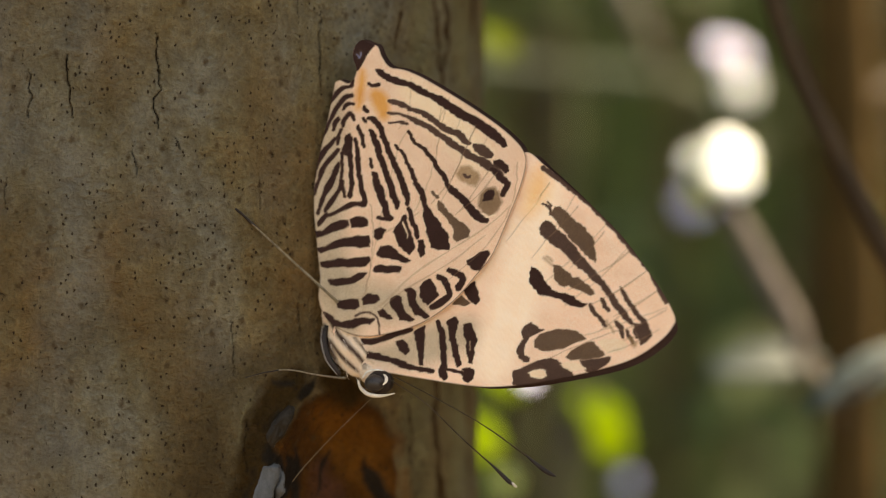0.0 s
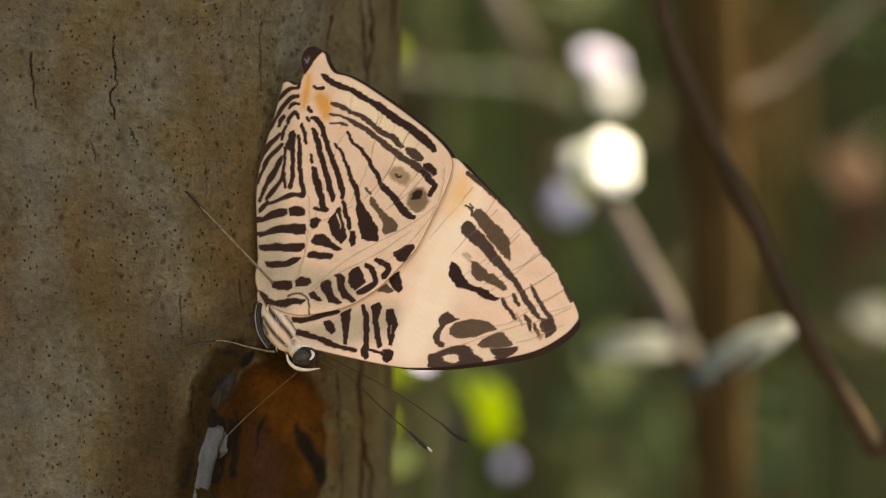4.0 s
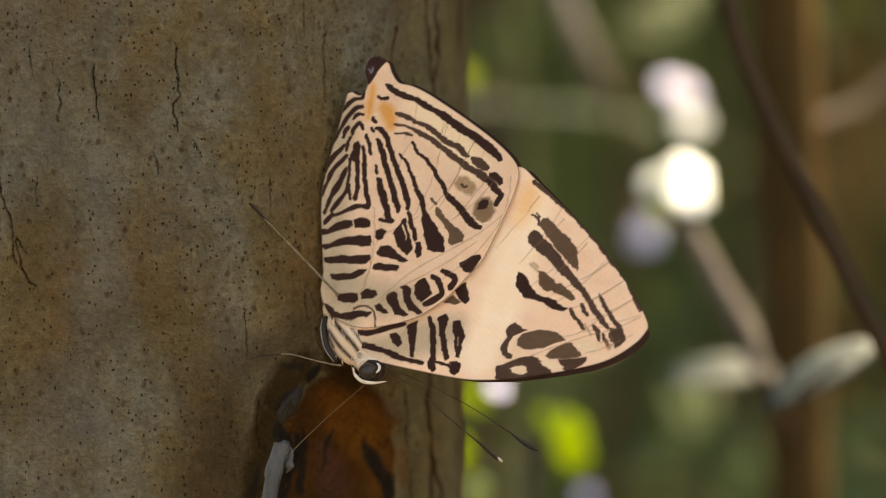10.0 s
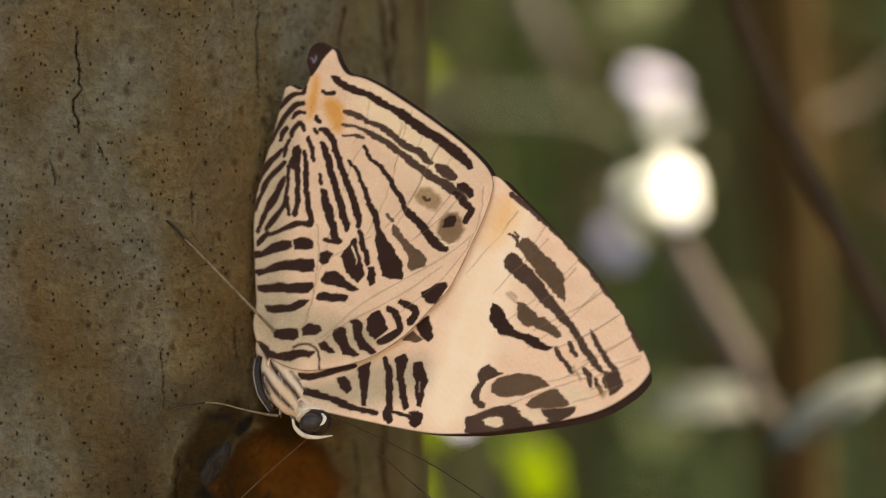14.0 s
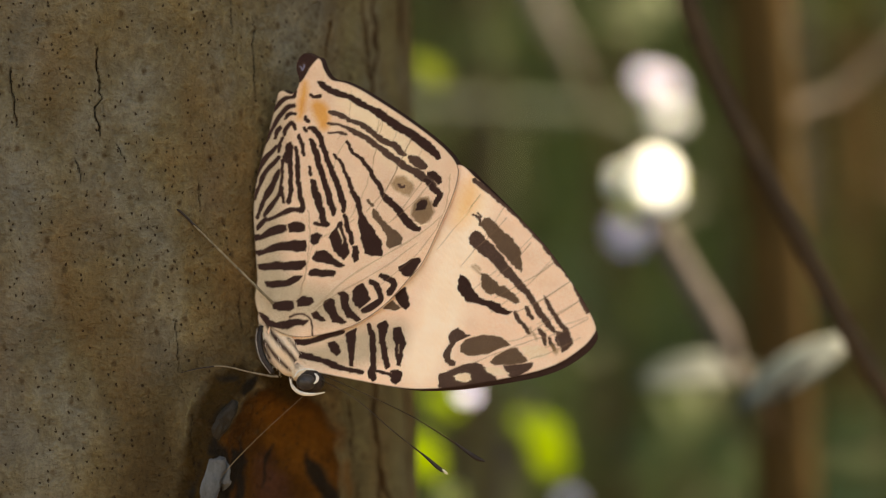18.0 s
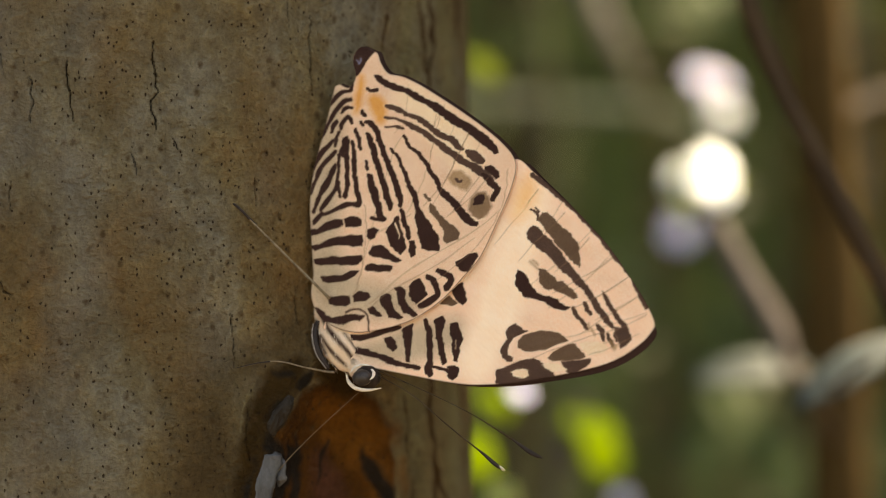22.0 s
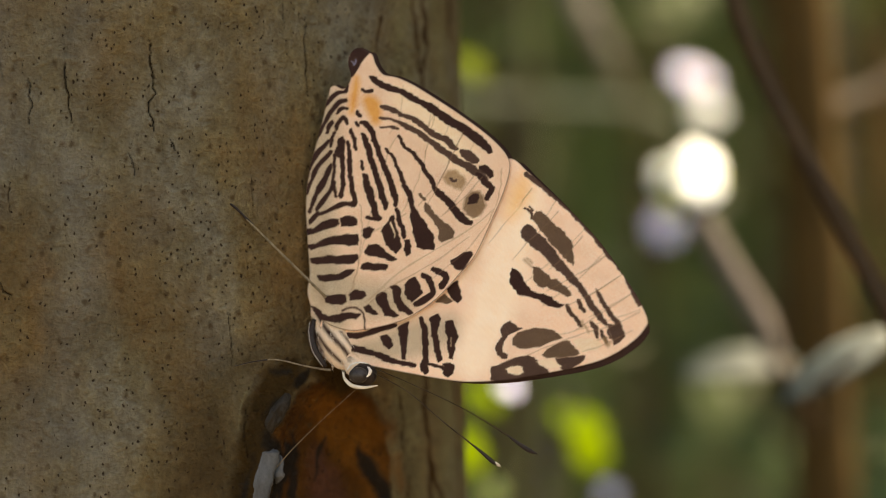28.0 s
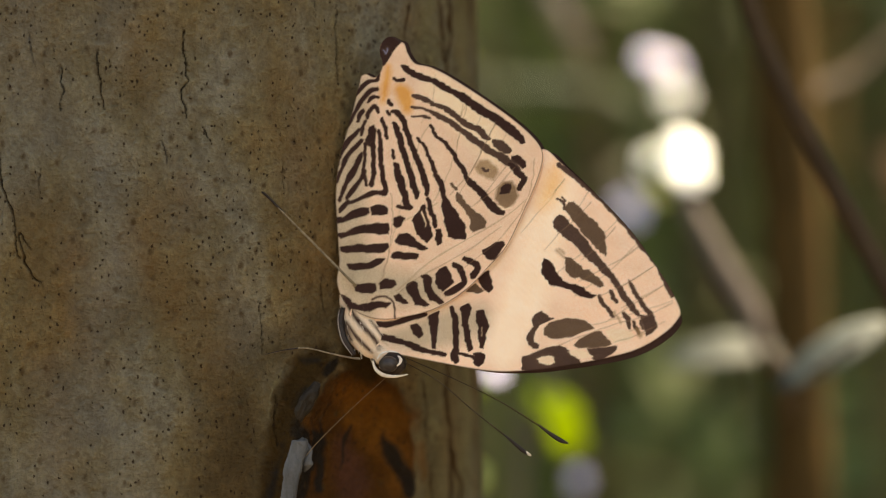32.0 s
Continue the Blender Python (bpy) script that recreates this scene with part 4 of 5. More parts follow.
mark(HIND, DARK, [(8.74, 5.56), (9.24, 6.18), (9.95, 6.46), (10.45, 5.57), (10.82, 4.68), (10.18, 4.13), (9.48, 3.58), (9.05, 3.99), (8.75, 4.74)])
mark(HIND, DARK, [(10.94, 6.67, 0.41), (11.58, 6.26, 0.62), (11.95, 5.58, 0.55), (12.16, 5.03, 0.48), (12.17, 4.48, 0.48), (11.75, 4.14, 0.62), (10.90, 3.66, 0.62), (9.98, 3.31, 0.34)])
mark(HIND, DARK, [(12.21, 7.35, 0.41), (12.92, 7.02, 0.55), (13.71, 6.61, 0.62), (13.71, 5.99, 0.55), (13.29, 5.38, 0.69)])
mark(HIND, DARK, [(2.31, 30.41), (2.22, 31.80), (2.57, 33.04), (3.36, 33.58), (4.30, 33.36), (4.74, 32.86), (4.17, 32.32), (3.60, 31.64), (3.17, 30.74), (2.75, 30.20)])
mark(HIND, GLINT, [(2.66, 32.00, 0.14), (2.95, 31.58, 0.21), (3.16, 32.20, 0.14)])
mark(HIND, DARK, [(3.92, 28.59, 0.21), (4.35, 28.37, 0.21), (5.07, 28.43, 0.21)])
mark(HIND, SEPIA, [(16.02, 23.21, 0.10), (14.78, 20.62, 0.10), (13.18, 17.55, 0.10), (11.64, 14.82, 0.07)])
mark(HIND, SEPIA, [(18.33, 17.86, 0.10), (15.88, 15.48, 0.10), (13.78, 13.78, 0.07)])
mark(HIND, SEPIA, [(3.48, 15.19, 0.10), (3.59, 12.43, 0.10), (3.26, 8.98, 0.10), (2.57, 6.22, 0.10), (1.94, 4.50, 0.10)])
mark(HIND, UMBER, [(1.02, 2.70, 0.07), (1.96, 3.05, 0.10), (3.04, 2.85, 0.10), (3.62, 2.10, 0.10), (3.79, 0.45, 0.07)])
mark(HIND, SEPIA, [(3.90, 3.06, 0.10), (6.04, 4.86, 0.10), (8.88, 6.38, 0.10), (13.12, 8.59, 0.08), (16.63, 11.05, 0.07)])
mark(FORE, DARK, [(13.73, 4.91), (14.43, 5.60), (14.92, 5.87), (15.21, 4.92), (15.36, 3.89), (14.87, 3.41), (14.30, 3.96)])
mark(FORE, BROWN, [(12.32, 3.67), (13.38, 4.43), (14.31, 3.61), (13.74, 3.34)])
mark(FORE, DARK, [(0.75, -0.27, 0.34), (1.98, -0.26, 0.48), (3.06, -0.25, 0.41), (4.50, 0.18, 0.48), (5.93, 0.60, 0.55), (7.36, 0.89, 0.27)])
mark(FORE, DARK, [(-1.43, 0.19, 0.21), (-0.19, -0.42, 0.34), (0.91, -1.10, 0.48), (2.00, -1.71, 0.55), (3.44, -2.03, 0.55), (4.89, -2.50, 0.55), (6.33, -3.03, 0.55), (8.12, -3.56, 0.41), (9.69, -3.81, 0.27)])
mark(FORE, DARK, [(5.51, -0.43), (6.23, -0.22), (6.81, -0.76), (6.96, -1.45), (6.53, -1.86), (5.95, -1.32)])
mark(FORE, DARK, [(7.72, 0.62), (8.29, 0.90), (8.93, 1.18), (8.80, 0.22), (8.67, -0.95), (8.61, -2.11), (8.47, -3.08), (8.19, -3.01), (8.11, -1.98), (7.88, -0.61)])
mark(FORE, DARK, [(10.49, 1.67, 0.27), (10.79, 0.65, 0.55), (10.94, -0.58, 0.62), (10.96, -1.95, 0.55), (10.97, -3.18, 0.55), (10.76, -4.01, 0.82), (10.91, -4.55, 0.62)])
mark(FORE, DARK, [(11.63, 1.68), (12.48, 2.03), (12.84, 1.69), (12.49, 0.80), (12.43, -0.23), (12.66, -1.59), (12.88, -3.16), (12.46, -3.44), (12.17, -2.28), (11.94, -0.92), (11.72, 0.24)])
mark(FORE, DARK, [(13.41, 1.22), (14.12, 1.29), (14.62, 0.48), (14.84, -0.68), (14.57, -1.37), (14.36, -2.26), (14.16, -3.14), (13.87, -3.01), (13.72, -1.92), (13.71, -0.69), (13.49, 0.26)])
mark(FORE, TAN, [(14.06, -0.69, 0.14), (14.14, -1.58, 0.14)])
mark(FORE, DARK, [(11.33, -3.66, 0.21), (12.40, -3.99, 0.21), (13.25, -4.25, 0.27)])
mark(FORE, DARK, [(13.10, -3.77), (13.95, -3.62), (14.38, -3.96), (14.24, -4.78), (13.68, -5.20), (13.11, -4.80), (13.32, -4.25)])
mark(FORE, UMBER, [(23.14, 14.19, 0.14), (23.91, 13.71, 0.21), (24.05, 13.03, 0.21)])
mark(FORE, UMBER, [(23.69, 14.39, 0.07), (24.11, 13.85, 0.14)])
mark(FORE, BROWN, [(23.98, 13.03), (24.53, 13.71), (25.09, 13.78), (25.65, 13.30), (26.00, 12.69), (26.49, 12.35), (27.19, 11.81), (27.88, 11.13), (28.51, 10.39), (28.73, 9.38), (28.80, 8.43), (28.81, 7.55), (28.12, 8.02), (27.42, 8.83), (26.65, 9.64), (25.95, 10.46), (25.18, 11.54), (24.47, 12.35)])
mark(FORE, UMBER, [(22.67, 11.47), (23.01, 12.02), (23.43, 12.29), (24.13, 11.88), (24.90, 11.07), (25.67, 10.39), (26.37, 9.58), (27.07, 8.49), (27.91, 7.48), (28.68, 6.61), (29.31, 5.80), (30.00, 4.86), (30.77, 3.72), (31.53, 2.58), (32.30, 1.51), (32.78, 0.57), (32.58, 0.37), (31.89, 1.10), (31.19, 1.90), (30.64, 2.71), (29.94, 3.91), (29.24, 4.92), (28.41, 5.59), (27.71, 6.47), (26.88, 7.01), (26.32, 7.55), (25.69, 8.36), (24.92, 9.17), (24.08, 9.71), (23.31, 10.39), (22.89, 10.73)])
mark(FORE, HAZE, [(23.05, 8.28, 0.21), (23.61, 7.67, 0.21), (24.03, 7.20, 0.14)])
mark(FORE, HAZE, [(23.39, 8.42, 0.14), (23.95, 7.88, 0.21)])
mark(FORE, BROWN, [(24.03, 7.33), (24.65, 7.27), (25.21, 6.86), (25.84, 6.39), (26.19, 5.79), (26.82, 5.92), (27.37, 5.45), (28.00, 4.85), (28.56, 4.11), (28.08, 3.97), (27.45, 4.24), (26.76, 4.57), (26.13, 4.91), (25.71, 5.24), (25.16, 5.04), (24.53, 5.30), (24.04, 5.91), (24.17, 6.52)])
mark(FORE, DARK, [(21.31, 6.58), (21.59, 7.33), (21.87, 7.12), (22.43, 6.58), (22.78, 6.11), (23.00, 5.43), (23.49, 4.89), (24.12, 4.49), (24.82, 4.29), (25.51, 4.02), (26.21, 3.69), (27.05, 3.09), (27.53, 2.89), (27.05, 2.61), (26.22, 2.81), (25.38, 3.21), (24.55, 3.68), (23.85, 3.95), (23.08, 4.28), (22.45, 4.21), (21.75, 4.88), (21.32, 5.70)])
mark(FORE, UMBER, [(27.95, 2.82, 0.27), (28.37, 2.22, 0.41), (28.86, 1.55, 0.34), (29.34, 0.94, 0.34), (29.69, 0.54, 0.27)])
mark(FORE, HAZE, [(29.83, 0.95, 0.27), (30.24, 0.28, 0.21), (30.45, -0.32, 0.14)])
mark(FORE, UMBER, [(29.32, 3.44, 0.27), (29.67, 2.83, 0.41), (30.09, 2.23, 0.27)])
mark(FORE, UMBER, [(30.93, 0.82, 0.41), (31.28, 0.15, 0.55), (31.56, -0.72, 0.27)])
mark(FORE, UMBER, [(31.45, 4.66), (31.86, 4.33), (32.42, 3.32), (33.04, 2.32), (33.73, 1.32), (34.22, 0.85), (34.56, 0.12), (34.71, -0.82), (34.16, -1.43), (33.55, -1.70), (33.34, -1.24), (33.13, -0.37), (32.78, 0.50), (33.67, 0.51), (33.26, 1.25), (32.70, 2.05), (32.15, 2.99), (31.66, 3.92)])
mark(FORE, UMBER, [(32.03, -0.18, 0.21), (32.31, -0.78, 0.34), (32.59, -1.45, 0.27)])
mark(FORE, HAZE, [(32.38, -0.91, 0.27), (32.73, -1.71, 0.41), (33.00, -1.51, 0.21)])
mark(FORE, UMBER, [(32.85, -0.03, 0.14), (33.07, -0.90, 0.14)])
mark(FORE, SPOT, [(28.67, -1.22), (29.50, -1.01), (30.53, -0.93), (31.49, -1.05), (32.04, -1.72), (31.64, -2.20), (30.54, -2.41), (29.64, -2.56), (29.09, -1.89)])
mark(FORE, UMBER, [(20.19, -0.56), (20.04, 0.18), (20.52, 0.80), (21.15, 1.08), (21.64, 0.81), (22.06, 0.41), (22.62, 0.28), (22.07, 0.07), (21.37, -0.21), (20.81, -0.42)])
mark(FORE, BROWN, [(21.59, -1.56), (21.52, -0.89), (22.14, -0.27), (23.04, 0.08), (24.16, 0.29), (25.27, 0.23), (26.24, 0.04), (26.94, -0.36), (27.29, -0.83), (26.66, -1.04), (25.83, -1.32), (24.73, -1.73), (23.48, -1.95), (22.43, -2.03)])
mark(FORE, UMBER, [(20.67, -0.49, 0.34), (20.19, -1.17, 0.55), (19.85, -1.85, 0.69), (19.99, -2.60, 0.62), (20.70, -2.93, 0.41)])
mark(FORE, BROWN, [(24.95, -2.81), (25.56, -2.13), (26.53, -1.65), (27.50, -1.30), (28.12, -1.22), (28.60, -1.76), (29.02, -2.23), (29.44, -2.62), (28.89, -2.83), (27.79, -2.98), (26.40, -3.07), (25.43, -3.08)])
mark(FORE, UMBER, [(18.82, -4.58), (18.95, -4.04), (19.79, -3.89), (20.70, -3.47), (21.68, -3.05), (22.79, -2.91), (23.35, -2.76), (23.77, -3.10), (24.47, -3.56), (25.02, -3.96), (25.58, -4.49), (25.73, -4.90), (24.34, -5.19), (22.95, -5.41), (21.42, -5.57), (19.81, -5.72), (18.90, -5.67)])
mark(FORE, UMBER, [(26.61, -3.20), (27.79, -3.12), (28.89, -3.04), (30.06, -2.89), (29.93, -3.36), (29.45, -3.77), (28.49, -4.25), (27.52, -4.54), (27.10, -4.20)])
mark(FORE, SPOT, [(20.57, -4.42), (21.13, -4.15), (21.96, -4.00), (22.66, -4.26), (22.81, -4.73), (22.25, -5.01), (21.41, -4.96), (20.85, -4.76)])
mark(FORE, SPOT, [(24.33, -3.63), (25.16, -3.35), (26.13, -3.34), (26.68, -3.67), (27.24, -4.13), (26.27, -4.35), (25.44, -4.29), (24.89, -3.96)])
mark(FORE, SEPIA, [(24.02, 16.50, 0.10), (22.99, 15.01, 0.10)])
mark(FORE, SEPIA, [(27.10, 13.77, 0.10), (25.24, 11.74, 0.10), (23.17, 10.05, 0.07)])
mark(FORE, SEPIA, [(29.96, 10.86, 0.12), (28.04, 8.70, 0.10), (25.98, 7.00, 0.07)])
mark(FORE, SEPIA, [(32.66, 8.51, 0.12), (30.47, 7.02, 0.12), (28.75, 6.20, 0.10), (25.65, 4.63, 0.07)])
mark(FORE, SEPIA, [(34.25, 6.16, 0.12), (31.86, 4.67, 0.12), (29.46, 3.44, 0.12), (27.88, 2.82, 0.12)])
mark(FORE, SEPIA, [(35.42, 4.01, 0.10), (33.25, 2.66, 0.10), (30.51, 0.95, 0.10), (28.80, -0.07, 0.07)])
mark(FORE, SEPIA, [(36.53, 2.01, 0.10), (34.63, 0.99, 0.10), (32.92, 0.30, 0.12), (29.84, -0.40, 0.12), (25.70, -1.79, 0.10), (23.28, -2.70, 0.08)])
mark(FORE, SEPIA, [(35.66, -0.01, 0.08), (32.59, -1.58, 0.10), (29.85, -2.42, 0.08)])
mark(HIND, SEPIA, [(20.63, 18.87, 0.10), (20.24, 15.81, 0.09), (18.86, 12.55, 0.09), (15.94, 9.14, 0.08), (11.73, 5.92, 0.07)])
mark(HIND, HAZE, [(13.53, 18.03), (14.09, 18.78), (15.01, 18.84), (16.07, 18.08), (16.29, 17.19), (15.80, 16.44), (14.88, 16.65), (13.96, 17.20)])
mark(HIND, UMBER, [(14.52, 17.82, 0.21), (14.88, 17.54, 0.27), (15.16, 17.74, 0.14)])
mark(HIND, GOLD, [(15.89, 14.32), (16.23, 15.69), (16.93, 16.37), (17.85, 16.36), (18.49, 15.61), (18.64, 14.59), (18.22, 13.64), (17.46, 13.09), (16.54, 13.23)])
mark(HIND, DARK, [(16.59, 14.94), (16.73, 15.55), (17.15, 15.89), (17.71, 15.89), (17.86, 15.48), (17.58, 15.00), (17.09, 14.87)])
mark(HIND, SPOT, [(16.33, 13.44, 0.21), (17.03, 13.03, 0.27), (17.81, 13.16, 0.21)])
HIND_RING = [(-0.12, 29.06), (0.53, 29.26), (1.54, 28.82), (2.19, 29.30), (2.55, 30.40), (2.22, 31.60), (2.35, 32.70), (3.30, 33.55), (4.50, 33.00), (5.22, 32.71), (5.65, 31.53), (6.52, 30.34), (8.24, 29.90), (10.38, 28.83), (13.23, 27.00), (16.06, 25.05), (18.52, 23.17), (20.27, 21.59), (21.32, 20.22), (21.60, 18.86), (20.97, 16.48), (19.64, 13.42), (17.46, 9.00), (15.35, 6.61), (12.52, 3.80), (8.97, 1.66), (5.40, 0.67), (2.67, 0.30), (0.72, 0.56), (-1.09, 1.37), (-2.54, 2.74), (-3.20, 4.81), (-2.91, 6.89), (-2.99, 8.97), (-3.22, 12.43), (-3.30, 15.21), (-2.94, 18.68), (-2.22, 21.45), (-1.28, 24.56), (-0.56, 27.33)]
FORE_RING = [(-1.96, 1.02), (-0.94, -0.84), (1.09, -2.74), (2.24, -3.42), (5.40, -4.07), (8.98, -4.77), (13.23, -5.53), (16.05, -5.83), (19.56, -5.72), (23.04, -5.33), (29.96, -4.02), (33.38, -2.84), (35.98, -1.14), (37.20, 0.21), (37.48, 1.01), (37.07, 2.21), (36.13, 4.01), (34.43, 6.68), (32.04, 10.04), (29.30, 13.07), (26.54, 15.78), (23.76, 18.30), (21.67, 20.01), (19.57, 18.53), (17.46, 13.77), (13.23, 8.31), (8.97, 3.85), (4.68, 1.07), (1.08, 1.39), (-1.09, 2.06)]
CREAM = (0.79, 0.55, 0.402)


def hind_bend(u, v):
    return 0.25 * np.sin(u * 0.22 + 0.4) * np.cos(v * 0.1) + 0.05 * np.sin(u * 1.1 - v * 0.55)


def fore_bend(u, v):
    return 0.5 + 0.3 * np.sin(u * 0.12) * np.cos(v * 0.12) + 0.04 * np.sin(u * 0.9 + v * 0.9)


def wing(name, ring, marks, bend, base, label, shift=(0, 0), turn=0.0, edge=DARK, step=0.088, at=(14.0, 0.0)):
    c, s = math.cos(radians(turn)), math.sin(radians(turn))
    ring = [(u * c - v * s + shift[0], u * s + v * c + shift[1]) for u, v in ring]
    me = wing_mesh(name, ring, base, marks, bend, step, edge)
    me.transform(Matrix.Translation((-at[0] * MM, 0, -at[1] * MM)))
    ob = new(name, me)
    ob.parent = butterfly
    ob.location = (at[0] * MM, 0, at[1] * MM)
    ob["label"] = label
    return ob


near_wing = wing("hindwing", HIND_RING, HIND, hind_bend, CREAM, "cream underside with dark zebra stripes and an eyespot")
wing("forewing", FORE_RING, FORE, fore_bend, (0.9, 0.626, 0.466), "cream underside with a pale band and brown blotches")
wing("hindwing", HIND_RING, [], lambda u, v: 3.2 - 0.06 * (v + 3) * (v > -3) + 0.2 * np.sin(u * 0.2), (0.05, 0.03, 0.025), "dark brown far hindwing", (0.05, 0.2), step=0.4)
wing("forewing", FORE_RING, [], lambda u, v: 2.2 - 0.03 * u + 0.2 * np.sin(u * 0.15), (0.045, 0.025, 0.022), "dark brown far forewing", (0.05, 0.4), -2.1, step=0.4)


def loc(u, v, y=0.0):
    """A place in the butterfly's own space, in mm along and up the wing and behind it."""
    return Vector((u, y, v)) * MM


def rod(name, pts, mat, parent, label="", sides=8, rough=0.0):
    bm = bmesh.new()
    tube(bm, [(*loc(u, v, y), r * MM) for u, v, y, r in pts], sides, 6, rough)
    return part(name, bm, mat, parent, label)


TORSO = [(-1.38, 2.75), (-0.22, -0.83), (2.10, -3.76), (3.40, -4.85)]
bm = bmesh.new()
blob(bm, loc(*TORSO[0], 2.2), (2.1 * MM, 1.6 * MM, 3.6 * MM), Euler((0, radians(-8), 0)), 48, 0.12, 1)
blob(bm, loc(*TORSO[1], 1.6), (2.3 * MM, 1.6 * MM, 3.6 * MM), Euler((0, radians(-30), 0)), 48, 0.12, 2)
blob(bm, loc(*TORSO[2], 1.5), (1.3 * MM, 1.2 * MM, 1.8 * MM), Euler((0, radians(-35), 0)), 20, 0.12, 2)
thorax = part("thorax", bm, WING, butterfly, "furry cream thorax with dark stripes")
at = np.array([(v.co.x / MM, v.co.z / MM) for v in thorax.data.vertices])
tint = np.ones((len(at), 4))
tint[:, :3] = (0.74, 0.58, 0.44)
for line in ([(-2.54, 2.74, 0.39), (-1.09, 0.68, 0.59), (1.09, -1.71, 0.52), (1.81, -3.08, 0.39)], [(-2.17, -0.02, 0.39), (-0.72, -1.94, 0.52), (0.73, -3.44, 0.39)], [(-2.98, 1.70, 0.39), (-2.54, -0.02, 0.52), (-1.66, -2.09, 0.39)], [(-3.28, 5.50, 0.39), (-1.82, 4.82, 0.45), (-0.01, 5.17, 0.39)], [(0.8, 0.2, 0.2), (2.2, -1.7, 0.3), (2.96, -3.27, 0.2)]):
    k = cover(at, line, 0.15)[:, None]
    tint[:, :3] = tint[:, :3] * (1 - k) + np.array(DARK) * k
paint(thorax.data, tint)
bm = bmesh.new()
rnd = random.Random(5)
spots = [v for v in thorax.data.vertices if v.co.y < 0.0026]
for v in rnd.sample(spots, 220):
    way = (v.normal * 0.3 + Vector((0.35, -0.1, -0.9))).normalized() * rnd.uniform(0.6, 1.2) * MM
    p, q = v.co - v.normal * 0.05 * MM, v.co + way
    tube(bm, [(*p, 0.028 * MM), (*((p + q) / 2 + v.normal * 0.05 * MM), 0.024 * MM), (*q, 0.006 * MM)], 4, 2)
part("fur", bm, FUR, butterfly, "fine pale hairs on the thorax")
bm = bmesh.new()
tube(bm, [(*loc(u, v, 2.4), r * MM) for u, v, r in [(-1.09, 4.13, 1.4), (-0.96, 8.97, 1.5), (-0.53, 15.20, 1.3), (0.18, 20.73, 0.9), (1.04, 24.88, 0.3)]], 12)
part("abdomen", bm, FUR, butterfly)
bm = bmesh.new()
blob(bm, loc(*TORSO[3], 0.9), (1.55 * MM, 1.5 * MM, 1.4 * MM), None, 24, 0.05, 3)
head = part("head", bm, BLACK, butterfly, "dark head with pale palps")
bm = bmesh.new()
blob(bm, loc(*(3.11, -4.92), -0.35), (1.16 * MM, 0.9 * MM, 0.96 * MM), None, 24)
part("eye", bm, EYE, head, "glossy dark eye")
rod("palp", [(u, v, -0.7, r) for u, v, r in [(1.31, -4.53, 0.1), (1.60, -5.42, 0.2), (2.53, -6.16, 0.23), (3.97, -6.35, 0.18), (5.55, -6.12, 0.04)]], FUR, head, "white palp")
rod("brow", [(u, v, -0.9, r) for u, v, r in [(1.81, -4.39, 0.06), (2.39, -3.69, 0.11), (3.39, -3.41, 0.11), (4.40, -3.53, 0.05)]], WHITE, head)
rod("brow", [(u, v, -1.1, r) for u, v, r in [(4.47, -3.94, 0.08), (4.76, -4.28, 0.2), (4.69, -4.76, 0.17), (4.33, -5.11, 0.06)]], WHITE, head)


def antenna(shaft, club, tip=()):
    base = loc(*shaft[0][:3])
    pieces = [rod("antenna", shaft, FEELER, butterfly, "thin dark antenna with a thick tip", 6)]
    pieces.append(rod("club", club, BLACK, pieces[0], "thick black tip", 8))
    if tip:
        pieces.append(rod("tip", tip, WHITE, pieces[0], "white end of the antenna"))
    for ob in pieces:
        ob.data.transform(Matrix.Translation(-base))
    pieces[0].location = base
    return pieces[0]


FEELERS = [
    antenna([(u, v, y, r) for u, v, y, r in [(4.69, -4.62, 0.5, 0.06), (8.98, -6.96, 0.3, 0.055), (13.23, -10.43, 0.1, 0.065), (16.89, -13.21, 0, 0.1)]], [(u, v, 0, r) for u, v, r in [(16.75, -13.08, 0.1), (17.81, -13.94, 0.19), (18.99, -14.93, 0.25), (19.69, -15.32, 0.14)]], [(u, v, -0.1, r) for u, v, r in [(19.48, -15.12, 0.16), (19.76, -15.39, 0.2), (19.97, -15.52, 0.08)]]),
    antenna([(u, v, y, r) for u, v, y, r in [(4.69, -4.08, 0.8, 0.06), (10.40, -6.53, 0.8, 0.055), (16.05, -9.23, 0.8, 0.065), (20.81, -12.12, 0.8, 0.1)]], [(u, v, 0.8, r) for u, v, r in [(20.67, -11.99, 0.1), (21.99, -12.97, 0.22), (23.25, -13.76, 0.28), (24.22, -14.14, 0.08)]]),
]
reaching = rod("leg", [(-0.80, 4.27, -0.3, 0.17)] + [(-10.34, 15.03, -5.66, 0.1)], PALE_LEG, butterfly, "thin pale leg set on the bark")
rod("foot", [(-8.33, 12.82, -4.39, 0.12), (-9.06, 13.62, -4.92, 0.16), (-9.66, 14.36, -5.34, 0.14), (-10.37, 15.09, -5.75, 0.15), (-10.71, 15.29, -5.89, 0.06)], BLACK, reaching, "dark clawed end of the leg")
resting = rod("leg", [(-0.64, -4.28, 0.8, 0.14), (-1.66, -4.16, 0.2, 0.12)] + [(-3.24, -3.70, -1.85, 0.09), (-6.35, -2.94, -4.05, 0.08), (-10.48, -3.66, -5.18, 0.03)], PALE_LEG, butterfly, "thin pale leg set on the bark")
rod("foot", [(-6.77, -2.96, -4.28, 0.088), (-8.49, -3.20, -4.80, 0.07), (-10.48, -3.66, -5.18, 0.035)], BLACK, resting, "dark clawed end of the leg")
